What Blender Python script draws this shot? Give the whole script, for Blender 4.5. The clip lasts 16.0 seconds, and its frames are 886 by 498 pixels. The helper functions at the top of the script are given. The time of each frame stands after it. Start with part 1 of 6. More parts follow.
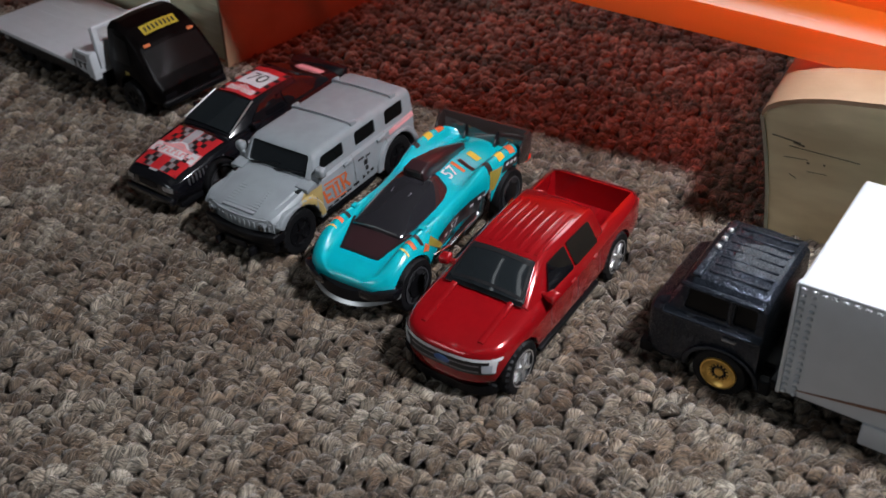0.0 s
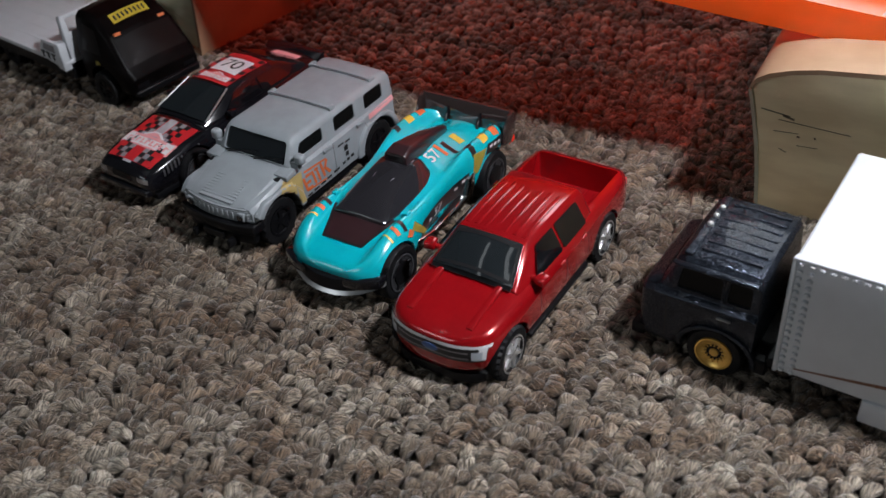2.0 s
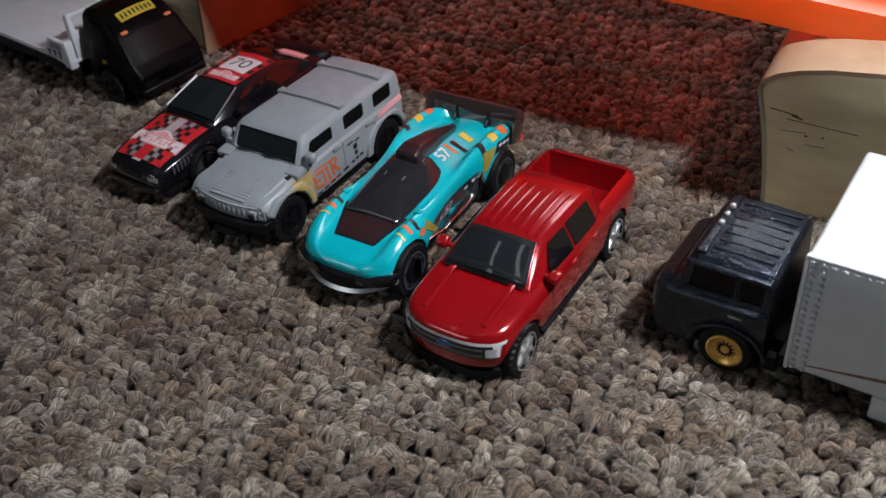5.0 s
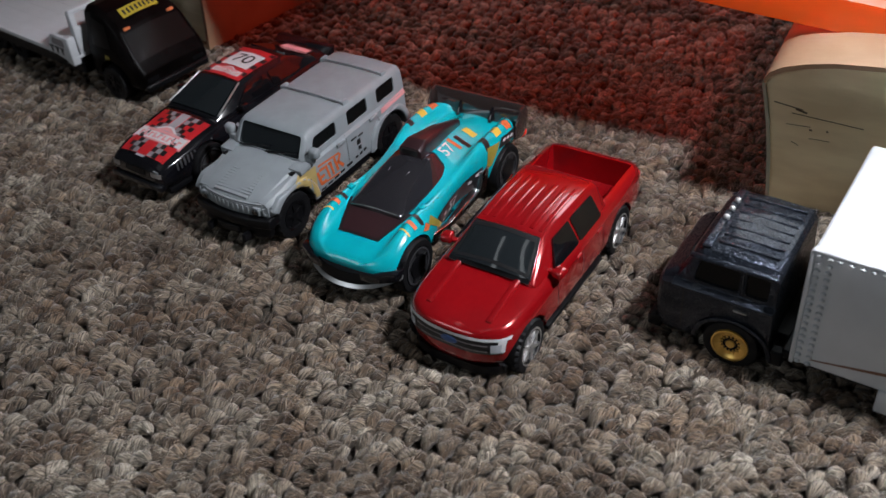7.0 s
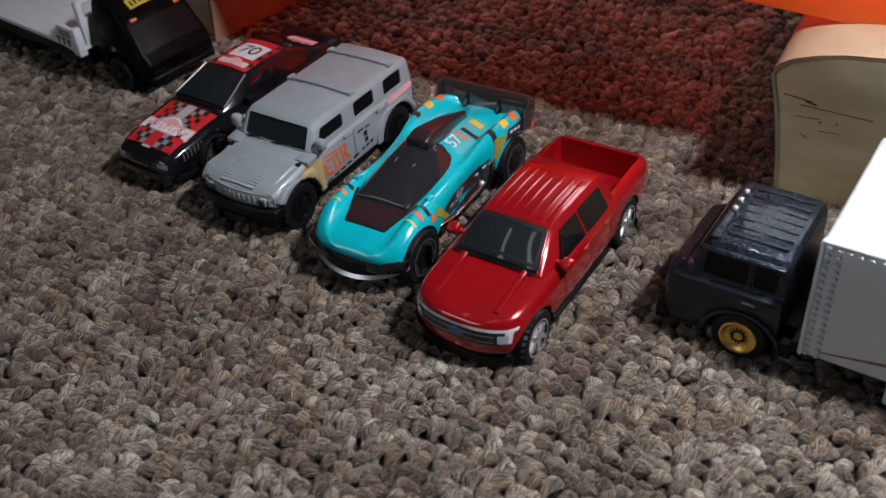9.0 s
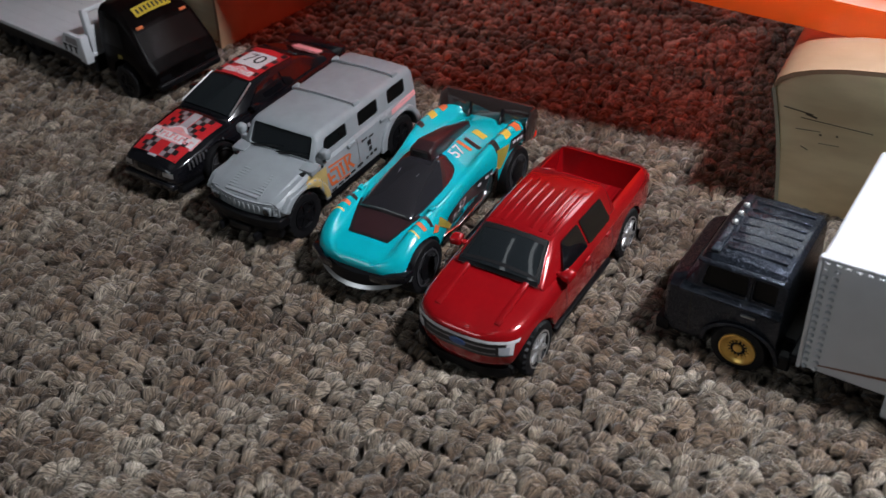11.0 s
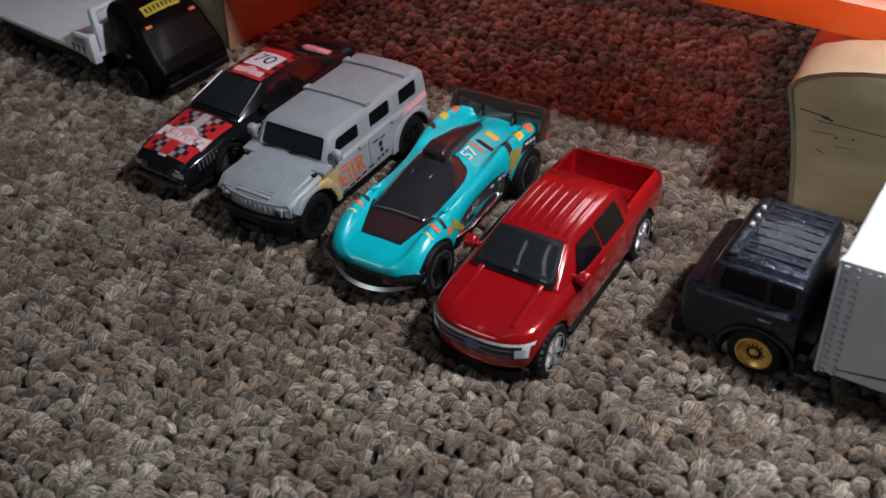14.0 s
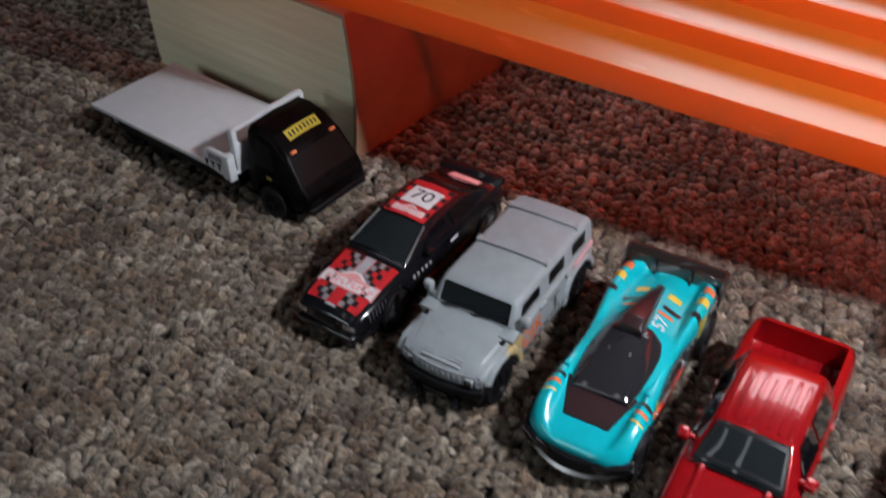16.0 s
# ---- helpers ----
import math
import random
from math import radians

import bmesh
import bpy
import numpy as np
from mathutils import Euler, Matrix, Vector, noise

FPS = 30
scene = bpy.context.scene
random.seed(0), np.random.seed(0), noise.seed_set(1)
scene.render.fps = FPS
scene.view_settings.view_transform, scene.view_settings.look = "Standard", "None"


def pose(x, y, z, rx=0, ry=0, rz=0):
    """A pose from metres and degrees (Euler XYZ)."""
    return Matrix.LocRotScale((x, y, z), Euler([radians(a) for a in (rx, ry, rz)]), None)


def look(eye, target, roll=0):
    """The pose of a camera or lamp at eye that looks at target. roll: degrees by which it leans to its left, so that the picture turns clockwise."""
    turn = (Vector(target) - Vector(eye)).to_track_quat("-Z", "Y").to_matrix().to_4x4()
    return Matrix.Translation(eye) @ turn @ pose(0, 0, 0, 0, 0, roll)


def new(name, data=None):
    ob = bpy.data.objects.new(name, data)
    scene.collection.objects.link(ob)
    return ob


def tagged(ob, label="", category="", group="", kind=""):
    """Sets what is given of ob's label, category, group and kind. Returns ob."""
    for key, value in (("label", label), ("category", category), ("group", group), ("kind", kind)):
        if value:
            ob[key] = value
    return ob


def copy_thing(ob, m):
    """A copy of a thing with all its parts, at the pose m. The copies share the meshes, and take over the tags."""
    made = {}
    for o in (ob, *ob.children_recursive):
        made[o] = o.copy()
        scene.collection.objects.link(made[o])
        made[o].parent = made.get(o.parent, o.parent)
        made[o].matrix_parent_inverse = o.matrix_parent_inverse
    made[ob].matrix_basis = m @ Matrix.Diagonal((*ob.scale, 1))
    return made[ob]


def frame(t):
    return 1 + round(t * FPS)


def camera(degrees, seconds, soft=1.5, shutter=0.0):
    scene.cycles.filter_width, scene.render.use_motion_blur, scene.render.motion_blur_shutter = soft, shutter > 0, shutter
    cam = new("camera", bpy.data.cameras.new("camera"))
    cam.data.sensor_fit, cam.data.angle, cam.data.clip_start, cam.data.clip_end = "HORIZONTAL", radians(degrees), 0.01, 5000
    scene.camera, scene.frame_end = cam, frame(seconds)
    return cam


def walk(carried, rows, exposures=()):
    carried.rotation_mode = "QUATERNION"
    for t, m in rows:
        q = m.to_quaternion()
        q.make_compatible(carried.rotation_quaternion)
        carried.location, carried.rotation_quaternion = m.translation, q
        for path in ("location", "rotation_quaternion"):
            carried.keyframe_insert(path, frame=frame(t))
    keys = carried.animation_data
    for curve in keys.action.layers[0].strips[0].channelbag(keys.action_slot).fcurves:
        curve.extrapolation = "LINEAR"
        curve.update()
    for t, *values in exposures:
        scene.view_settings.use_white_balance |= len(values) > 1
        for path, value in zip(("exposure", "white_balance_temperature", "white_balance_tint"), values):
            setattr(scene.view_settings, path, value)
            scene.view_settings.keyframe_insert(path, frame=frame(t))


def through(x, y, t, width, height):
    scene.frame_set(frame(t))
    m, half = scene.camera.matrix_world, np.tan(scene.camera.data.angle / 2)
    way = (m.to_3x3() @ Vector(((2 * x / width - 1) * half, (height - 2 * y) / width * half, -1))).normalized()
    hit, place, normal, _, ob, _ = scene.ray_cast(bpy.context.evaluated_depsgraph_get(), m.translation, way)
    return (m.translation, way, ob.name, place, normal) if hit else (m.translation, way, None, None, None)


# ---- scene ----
cam = camera(48.76, 16.0, shutter=0.6)
# seconds, place in metres, turn in degrees: a hand-held camera over a carpet
ROWS = [
    (0.0, -0.00018, -0.00050, 0.16295, 53.134, 3.218, -5.613),
    (0.5, -0.00137, 0.00159, 0.15871, 52.871, 3.423, -6.298),
    (1.0, -0.00243, 0.00187, 0.15901, 52.694, 3.522, -6.895),
    (1.5, -0.00294, 0.00254, 0.15810, 52.520, 3.616, -7.114),
    (2.0, -0.00085, 0.00413, 0.15829, 52.403, 3.763, -7.383),
    (2.5, -0.00007, 0.00457, 0.15689, 52.325, 3.806, -7.593),
    (3.0, -0.00059, 0.00436, 0.15703, 52.294, 3.774, -7.792),
    (3.5, -0.00234, 0.00401, 0.15632, 52.328, 3.563, -7.759),
    (4.0, -0.00418, 0.00320, 0.15919, 52.364, 3.423, -7.783),
    (6.5, -0.00661, 0.00372, 0.15974, 52.020, 3.558, -7.860),
    (7.0, -0.00665, 0.00384, 0.15982, 51.926, 3.655, -7.850),
    (7.5, -0.00607, 0.00402, 0.15896, 51.899, 3.705, -7.754),
    (8.0, -0.00667, 0.00356, 0.15967, 51.841, 3.691, -7.718),
    (8.5, -0.00662, 0.00342, 0.15857, 51.804, 3.726, -7.623),
    (9.0, -0.00734, 0.00356, 0.15802, 51.834, 3.627, -7.488),
    (11.5, -0.00642, 0.00369, 0.16223, 51.714, 3.661, -7.127),
    (12.0, -0.00725, 0.00370, 0.16187, 51.728, 3.679, -7.250),
    (12.5, -0.00702, 0.00380, 0.16077, 51.831, 3.680, -7.326),
    (13.0, -0.00866, 0.00390, 0.16062, 51.781, 3.575, -7.240),
    (13.5, -0.01043, 0.00358, 0.16223, 51.875, 3.471, -7.189),
    (14.0, -0.01018, 0.00523, 0.16106, 51.863, 3.388, -7.078),
    (14.5, -0.02442, 0.01127, 0.17537, 51.814, 2.717, -7.041),
    (15.0, -0.03845, 0.01871, 0.18099, 51.650, 2.065, -7.191),
    (15.5, -0.05312, 0.02873, 0.18538, 51.465, 1.209, -7.394),
    (16.0, -0.06340, 0.04635, 0.19786, 51.030, 1.010, -7.880),
]
# a small lens opening, focused on the row of cars
cam.data.dof.use_dof = True
cam.data.dof.focus_distance, cam.data.dof.aperture_fstop = 0.25, 26.0
walk(cam, [(t, pose(*rest)) for t, *rest in ROWS], [(0.0, 0.04), (4.0, 0.0), (14.0, 0.0), (15.0, 0.06), (15.5, 0.12), (16.0, 0.22)])

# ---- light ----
# A lit room: one round lamp almost overhead, two faint ceiling tubes, daylight from a window beyond the track, and an
# added fill light low on the west side.
world = bpy.data.worlds.new("world")
scene.world = world
world.use_nodes = True
world.node_tree.nodes["Background"].inputs[0].default_value = (0.62, 0.78, 1.0, 1)
world.node_tree.nodes["Background"].inputs[1].default_value = 0.15


def area(name, size, size_y, energy, color, eye, target):
    data = bpy.data.lights.new(name, "AREA")
    data.shape = "DISK" if size == size_y else "RECTANGLE"
    data.size, data.energy, data.color = size, energy, color
    if size != size_y:
        data.size_y = size_y
    ob = new(name, data)
    ob.matrix_world = look(eye, target)
    return ob


area("lamp_light", 0.036, 0.036, 1.75, (0.96, 0.98, 1.05), (0.182, 0.082, 0.305), (0.08, 0.14, 0))
area("far_window_daylight", 0.95, 1.0, 17, (0.88, 0.95, 1.0), (1.25, 1.88, 1.47), (0.10, 0.2, 0.0))
# unseen fill from the left, added to lift the upright book faces
area("west_fill_light", 1.0, 0.6, 5.4, (0.86, 0.94, 1.0), (-1.77, -0.70, 0.95), (-0.05, 0.3, 0.0))
for x, y in ((-1.28, 0.17), (-0.75, -0.33)):
    tube_glow = area("ceiling_tube_glow", 1.2, 0.10, 0.4, (0.9, 0.96, 1.0), (x, y, 2.385), (x, y, 0))
    tube_glow.matrix_world = pose(x, y, 2.385, 0, 0, 46)

# ---- materials ----
def material(name, color, rough=0.5, metal=0.0, coat=0.0, second=None, scale=200.0, bump=0.0, bump_scale=2000.0, wear=0.06, spec=0.5, stretch=(1, 1, 1)):
    """A painted, plastic or metal surface: colour varied at two scales, roughness with smears, fine relief."""
    m = bpy.data.materials.new(name)
    m.use_nodes = True
    nt = m.node_tree
    b = nt.nodes["Principled BSDF"]
    co = nt.nodes.new("ShaderNodeTexCoord")
    mp = nt.nodes.new("ShaderNodeMapping")
    mp.inputs["Scale"].default_value = stretch
    nt.links.new(co.outputs["Object"], mp.inputs["Vector"])
    n1 = nt.nodes.new("ShaderNodeTexNoise")
    n1.inputs["Scale"].default_value, n1.inputs["Detail"].default_value = scale, 6
    nt.links.new(mp.outputs[0], n1.inputs["Vector"])
    ramp = nt.nodes.new("ShaderNodeValToRGB")
    c2 = second or tuple(max(0.0, c * (1 - 2 * wear)) for c in color)
    ramp.color_ramp.elements[0].color, ramp.color_ramp.elements[0].position = (*c2, 1), 0.36
    ramp.color_ramp.elements[1].color, ramp.color_ramp.elements[1].position = (*color, 1), 0.62
    nt.links.new(n1.outputs["Fac"], ramp.inputs[0])
    nt.links.new(ramp.outputs[0], b.inputs["Base Color"])
    n2 = nt.nodes.new("ShaderNodeTexNoise")
    n2.inputs["Scale"].default_value, n2.inputs["Detail"].default_value = scale * 2.7, 4
    nt.links.new(mp.outputs[0], n2.inputs["Vector"])
    rr = nt.nodes.new("ShaderNodeMapRange")
    rr.inputs["To Min"].default_value, rr.inputs["To Max"].default_value = max(0.02, rough * 0.8), min(1.0, rough * 1.25)
    nt.links.new(n2.outputs["Fac"], rr.inputs["Value"])
    nt.links.new(rr.outputs[0], b.inputs["Roughness"])
    b.inputs["Metallic"].default_value = metal
    b.inputs["Coat Weight"].default_value, b.inputs["Coat Roughness"].default_value = coat, 0.04
    b.inputs["Specular IOR Level"].default_value = spec
    if bump:
        n3 = nt.nodes.new("ShaderNodeTexNoise")
        n3.inputs["Scale"].default_value, n3.inputs["Detail"].default_value = bump_scale, 5
        nt.links.new(mp.outputs[0], n3.inputs["Vector"])
        bp = nt.nodes.new("ShaderNodeBump")
        bp.inputs["Strength"].default_value, bp.inputs["Distance"].default_value = bump, 0.0002
        nt.links.new(n3.outputs["Fac"], bp.inputs["Height"])
        nt.links.new(bp.outputs[0], b.inputs["Normal"])
    return m


def flake_paint(name, color, rough=0.36, tilt=0.75):
    """Dark metallic paint under a clear coat: every small flake leans its own way and sparkles."""
    m = material(name, color, rough, 0.85, 0.2, wear=0.1)
    nt = m.node_tree
    b = nt.nodes["Principled BSDF"]
    co = nt.nodes.new("ShaderNodeTexCoord")
    v = nt.nodes.new("ShaderNodeTexVoronoi")
    v.inputs["Scale"].default_value = 4200
    nt.links.new(co.outputs["Object"], v.inputs["Vector"])
    off = nt.nodes.new("ShaderNodeVectorMath")
    off.operation = "SUBTRACT"
    nt.links.new(v.outputs["Color"], off.inputs[0])
    off.inputs[1].default_value = (0.5, 0.5, 0.5)
    amount = nt.nodes.new("ShaderNodeVectorMath")
    amount.operation = "SCALE"
    amount.inputs["Scale"].default_value = tilt
    nt.links.new(off.outputs[0], amount.inputs[0])
    geo = nt.nodes.new("ShaderNodeNewGeometry")
    add = nt.nodes.new("ShaderNodeVectorMath")
    nt.links.new(geo.outputs["Normal"], add.inputs[0])
    nt.links.new(amount.outputs[0], add.inputs[1])
    unit = nt.nodes.new("ShaderNodeVectorMath")
    unit.operation = "NORMALIZE"
    nt.links.new(add.outputs[0], unit.inputs[0])
    nt.links.new(unit.outputs[0], b.inputs["Normal"])
    return m


def tinted_glass(name, color, rough=0.04, clear=0.0):
    m = bpy.data.materials.new(name)
    m.use_nodes = True
    b = m.node_tree.nodes["Principled BSDF"]
    b.inputs["Base Color"].default_value = (*color, 1)
    b.inputs["Roughness"].default_value = rough
    b.inputs["Transmission Weight"].default_value = clear
    b.inputs["IOR"].default_value = 1.55
    nt = m.node_tree
    co = nt.nodes.new("ShaderNodeTexCoord")
    n = nt.nodes.new("ShaderNodeTexNoise")
    n.inputs["Scale"].default_value, n.inputs["Detail"].default_value = 110, 2
    nt.links.new(co.outputs["Object"], n.inputs["Vector"])
    bp = nt.nodes.new("ShaderNodeBump")
    bp.inputs["Strength"].default_value, bp.inputs["Distance"].default_value = 0.12, 0.0006
    nt.links.new(n.outputs["Fac"], bp.inputs["Height"])
    nt.links.new(bp.outputs[0], b.inputs["Normal"])
    nt.links.new(bp.outputs[0], b.inputs["Coat Normal"])
    b.inputs["Coat Weight"].default_value = 0.8
    b.inputs["Coat Roughness"].default_value = 0.04
    return m


def translucent_plastic(name, color, through, rough=0.3, amount=0.5, glow=0.3):
    """Bright plastic that lets part of the light through, as thin moulded track does."""
    m = bpy.data.materials.new(name)
    m.use_nodes = True
    nt = m.node_tree
    b = nt.nodes["Principled BSDF"]
    out = nt.nodes["Material Output"]
    co = nt.nodes.new("ShaderNodeTexCoord")
    mp = nt.nodes.new("ShaderNodeMapping")
    mp.inputs["Scale"].default_value = (0.15, 1, 1)
    nt.links.new(co.outputs["Object"], mp.inputs[0])
    n = nt.nodes.new("ShaderNodeTexNoise")
    n.inputs["Scale"].default_value, n.inputs["Detail"].default_value = 260, 5
    nt.links.new(mp.outputs[0], n.inputs["Vector"])
    r = nt.nodes.new("ShaderNodeValToRGB")
    r.color_ramp.elements[0].color = (*[c * 0.86 for c in color], 1)
    r.color_ramp.elements[1].color = (*color, 1)
    nt.links.new(n.outputs["Fac"], r.inputs[0])
    nt.links.new(r.outputs[0], b.inputs["Base Color"])
    rr = nt.nodes.new("ShaderNodeMapRange")
    rr.inputs["To Min"].default_value, rr.inputs["To Max"].default_value = rough * 0.8, rough * 1.3
    nt.links.new(n.outputs["Fac"], rr.inputs["Value"])
    nt.links.new(rr.outputs[0], b.inputs["Roughness"])
    b.inputs["Specular IOR Level"].default_value = 0.9
    b.inputs["Coat Weight"].default_value, b.inputs["Coat Roughness"].default_value = 1.0, rough
    t = nt.nodes.new("ShaderNodeBsdfTranslucent")
    t.inputs["Color"].default_value = (*through, 1)
    mx = nt.nodes.new("ShaderNodeMixShader")
    mx.inputs[0].default_value = amount
    nt.links.new(b.outputs[0], mx.inputs[1])
    nt.links.new(t.outputs[0], mx.inputs[2])
    clear = nt.nodes.new("ShaderNodeBsdfTransparent")
    clear.inputs["Color"].default_value = (0.95, 0.10, 0.03, 1)
    my = nt.nodes.new("ShaderNodeMixShader")
    my.inputs[0].default_value = glow
    nt.links.new(mx.outputs[0], my.inputs[1])
    nt.links.new(clear.outputs[0], my.inputs[2])
    nt.links.new(my.outputs[0], out.inputs["Surface"])
    return m


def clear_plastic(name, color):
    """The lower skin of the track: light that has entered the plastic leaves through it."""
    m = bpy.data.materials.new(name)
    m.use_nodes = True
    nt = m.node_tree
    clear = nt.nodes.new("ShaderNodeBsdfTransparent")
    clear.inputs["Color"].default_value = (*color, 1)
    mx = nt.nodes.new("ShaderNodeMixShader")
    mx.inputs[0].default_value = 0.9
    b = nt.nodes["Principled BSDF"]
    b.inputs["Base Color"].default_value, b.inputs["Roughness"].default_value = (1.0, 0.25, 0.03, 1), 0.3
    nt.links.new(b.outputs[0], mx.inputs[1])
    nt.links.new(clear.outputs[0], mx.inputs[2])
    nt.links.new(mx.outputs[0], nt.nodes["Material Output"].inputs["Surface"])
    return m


def carpet_fibre(name, shades):
    """Wool-like loop pile: every loop its own shade, strands along it, broad worn patches."""
    m = bpy.data.materials.new(name)
    m.use_nodes = True
    nt = m.node_tree
    b = nt.nodes["Principled BSDF"]
    geo = nt.nodes.new("ShaderNodeNewGeometry")
    co = nt.nodes.new("ShaderNodeTexCoord")
    r = nt.nodes.new("ShaderNodeValToRGB")
    el = r.color_ramp.elements
    el[0].position, el[0].color = 0.0, (*shades[0], 1)
    el[1].position, el[1].color = 1.0, (*shades[-1], 1)
    for k in range(1, len(shades) - 1):
        el.new(k / (len(shades) - 1)).color = (*shades[k], 1)
    nt.links.new(geo.outputs["Random Per Island"], r.inputs[0])
    big = nt.nodes.new("ShaderNodeTexNoise")
    big.inputs["Scale"].default_value, big.inputs["Detail"].default_value = 24, 4
    nt.links.new(co.outputs["Object"], big.inputs["Vector"])
    br = nt.nodes.new("ShaderNodeValToRGB")
    br.color_ramp.elements[0].position, br.color_ramp.elements[0].color = 0.35, (0.66, 0.58, 0.51, 1)
    br.color_ramp.elements[1].position, br.color_ramp.elements[1].color = 0.65, (1.18, 1.19, 1.15, 1)
    nt.links.new(big.outputs["Fac"], br.inputs[0])
    mul = nt.nodes.new("ShaderNodeMix")
    mul.data_type, mul.blend_type = "RGBA", "MULTIPLY"
    mul.inputs["Factor"].default_value = 1.0
    nt.links.new(r.outputs[0], mul.inputs["A"])
    nt.links.new(br.outputs[0], mul.inputs["B"])
    mid = nt.nodes.new("ShaderNodeTexNoise")
    mid.inputs["Scale"].default_value, mid.inputs["Detail"].default_value = 85, 3
    nt.links.new(co.outputs["Object"], mid.inputs["Vector"])
    mr = nt.nodes.new("ShaderNodeValToRGB")
    mr.color_ramp.elements[0].position, mr.color_ramp.elements[0].color = 0.36, (0.80, 0.68, 0.58, 1)
    mr.color_ramp.elements[1].position, mr.color_ramp.elements[1].color = 0.56, (1.08, 1.10, 1.10, 1)
    nt.links.new(mid.outputs["Fac"], mr.inputs[0])
    mul0 = nt.nodes.new("ShaderNodeMix")
    mul0.data_type, mul0.blend_type = "RGBA", "MULTIPLY"
    mul0.inputs["Factor"].default_value = 1.0
    nt.links.new(mul.outputs["Result"], mul0.inputs["A"])
    nt.links.new(mr.outputs[0], mul0.inputs["B"])
    uv = nt.nodes.new("ShaderNodeUVMap")
    uv.uv_map = "strand"
    mp = nt.nodes.new("ShaderNodeMapping")
    mp.inputs["Scale"].default_value = (2.6, 20, 1)
    nt.links.new(uv.outputs[0], mp.inputs[0])
    st = nt.nodes.new("ShaderNodeTexNoise")
    st.inputs["Scale"].default_value, st.inputs["Detail"].default_value, st.inputs["Distortion"].default_value = 1.0, 4, 0.6
    nt.links.new(mp.outputs[0], st.inputs["Vector"])
    sr = nt.nodes.new("ShaderNodeMapRange")
    sr.inputs["From Min"].default_value, sr.inputs["From Max"].default_value = 0.39, 0.61
    sr.inputs["To Min"].default_value, sr.inputs["To Max"].default_value = 0.34, 1.80
    nt.links.new(st.outputs["Fac"], sr.inputs["Value"])
    mul2 = nt.nodes.new("ShaderNodeMix")
    mul2.data_type, mul2.blend_type = "RGBA", "MULTIPLY"
    mul2.inputs["Factor"].default_value = 1.0
    nt.links.new(mul0.outputs["Result"], mul2.inputs["A"])
    nt.links.new(sr.outputs[0], mul2.inputs["B"])
    nt.links.new(mul2.outputs["Result"], b.inputs["Base Color"])
    bp = nt.nodes.new("ShaderNodeBump")
    bp.inputs["Strength"].default_value, bp.inputs["Distance"].default_value = 0.9, 0.0004
    nt.links.new(st.outputs["Fac"], bp.inputs["Height"])
    nt.links.new(bp.outputs[0], b.inputs["Normal"])
    b.inputs["Roughness"].default_value = 0.85
    b.inputs["Specular IOR Level"].default_value = 0.25
    b.inputs["Sheen Weight"].default_value = 0.25
    b.inputs["Sheen Roughness"].default_value = 0.5
    return m


RED = material("red_enamel", (0.30, 0.004, 0.007), 0.18, 0.25, 0.7, wear=0.05)
TEAL = material("teal_paint", (0.0, 0.40, 0.46), 0.24, 0.0, 0.8, wear=0.04)
GREY = material("primer_grey", (0.245, 0.268, 0.284), 0.42, 0.0, 0.12, wear=0.05, bump=0.12)
BLACK = material("black_gloss", (0.006, 0.006, 0.008), 0.14, 0.0, 0.4, wear=0.2)
DARK = material("dark_plastic", (0.005, 0.005, 0.006), 0.40, wear=0.2, bump=0.2, spec=0.2)
RUBBER = material("tyre_black", (0.007, 0.007, 0.008), 0.55, wear=0.2, bump=0.25, spec=0.2)
CHROME = material("chrome", (0.75, 0.76, 0.78), 0.12, 1.0, wear=0.08)
SILVER = material("silver_paint", (0.50, 0.50, 0.50), 0.3, 0.8, wear=0.1)
GOLD = material("gold_rim", (0.85, 0.52, 0.13), 0.32, 0.6, wear=0.12)
SMOKE = tinted_glass("smoked_glass", (0.004, 0.004, 0.005), 0.06)
SCREEN = tinted_glass("smoked_screen", (0.011, 0.014, 0.016), 0.05)
CANOPY = tinted_glass("smoked_canopy", (0.017, 0.016, 0.019), 0.05)
RIM_GREY = material("grey_rim", (0.20, 0.20, 0.21), 0.3, 0.8, wear=0.1)
BRIGHT_RIM = material("bright_rim", (0.62, 0.62, 0.62), 0.28, 0.8, wear=0.06)
CAB_GLASS = material("dark_cab_glass", (0.004, 0.004, 0.004), 0.30, 0.0, 0.05, spec=0.15)
PLUM = material("plum_black_panel", (0.030, 0.012, 0.014), 0.3, 0.0, 0.4)
WING = tinted_glass("smoked_wing_plastic", (0.045, 0.028, 0.026), 0.08, 0.35)
WHITE = material("white_plastic", (0.56, 0.58, 0.605), 0.38, wear=0.02, bump=0.06)
NAVY = flake_paint("navy_flake_paint", (0.034, 0.041, 0.056), 0.30, 0.66)
MATTBLACK = material("matt_black_paint", (0.004, 0.003, 0.003), 0.36, wear=0.3, bump=0.1, spec=0.05)
ORANGE_INK = material("orange_print", (0.58, 0.13, 0.04), 0.4)
YELLOW_INK = material("yellow_print", (0.60, 0.42, 0.05), 0.4)
BLACK_INK = material("black_print", (0.012, 0.012, 0.013), 0.35)
WHITE_INK = material("white_print", (0.62, 0.62, 0.63), 0.4)
PINK_INK = material("pale_pink_print", (0.72, 0.30, 0.31), 0.4)
RED_INK = material("red_print", (0.50, 0.020, 0.026), 0.35)
GREY_INK = material("grey_print", (0.25, 0.235, 0.25), 0.4)
RING_INK = material("dark_silver_print", (0.06, 0.06, 0.065), 0.35, 0.3)
TAN_INK = material("faded_yellow_print", (0.42, 0.31, 0.12), 0.42)
OLIVE_INK = material("olive_print", (0.30, 0.24, 0.04), 0.4)
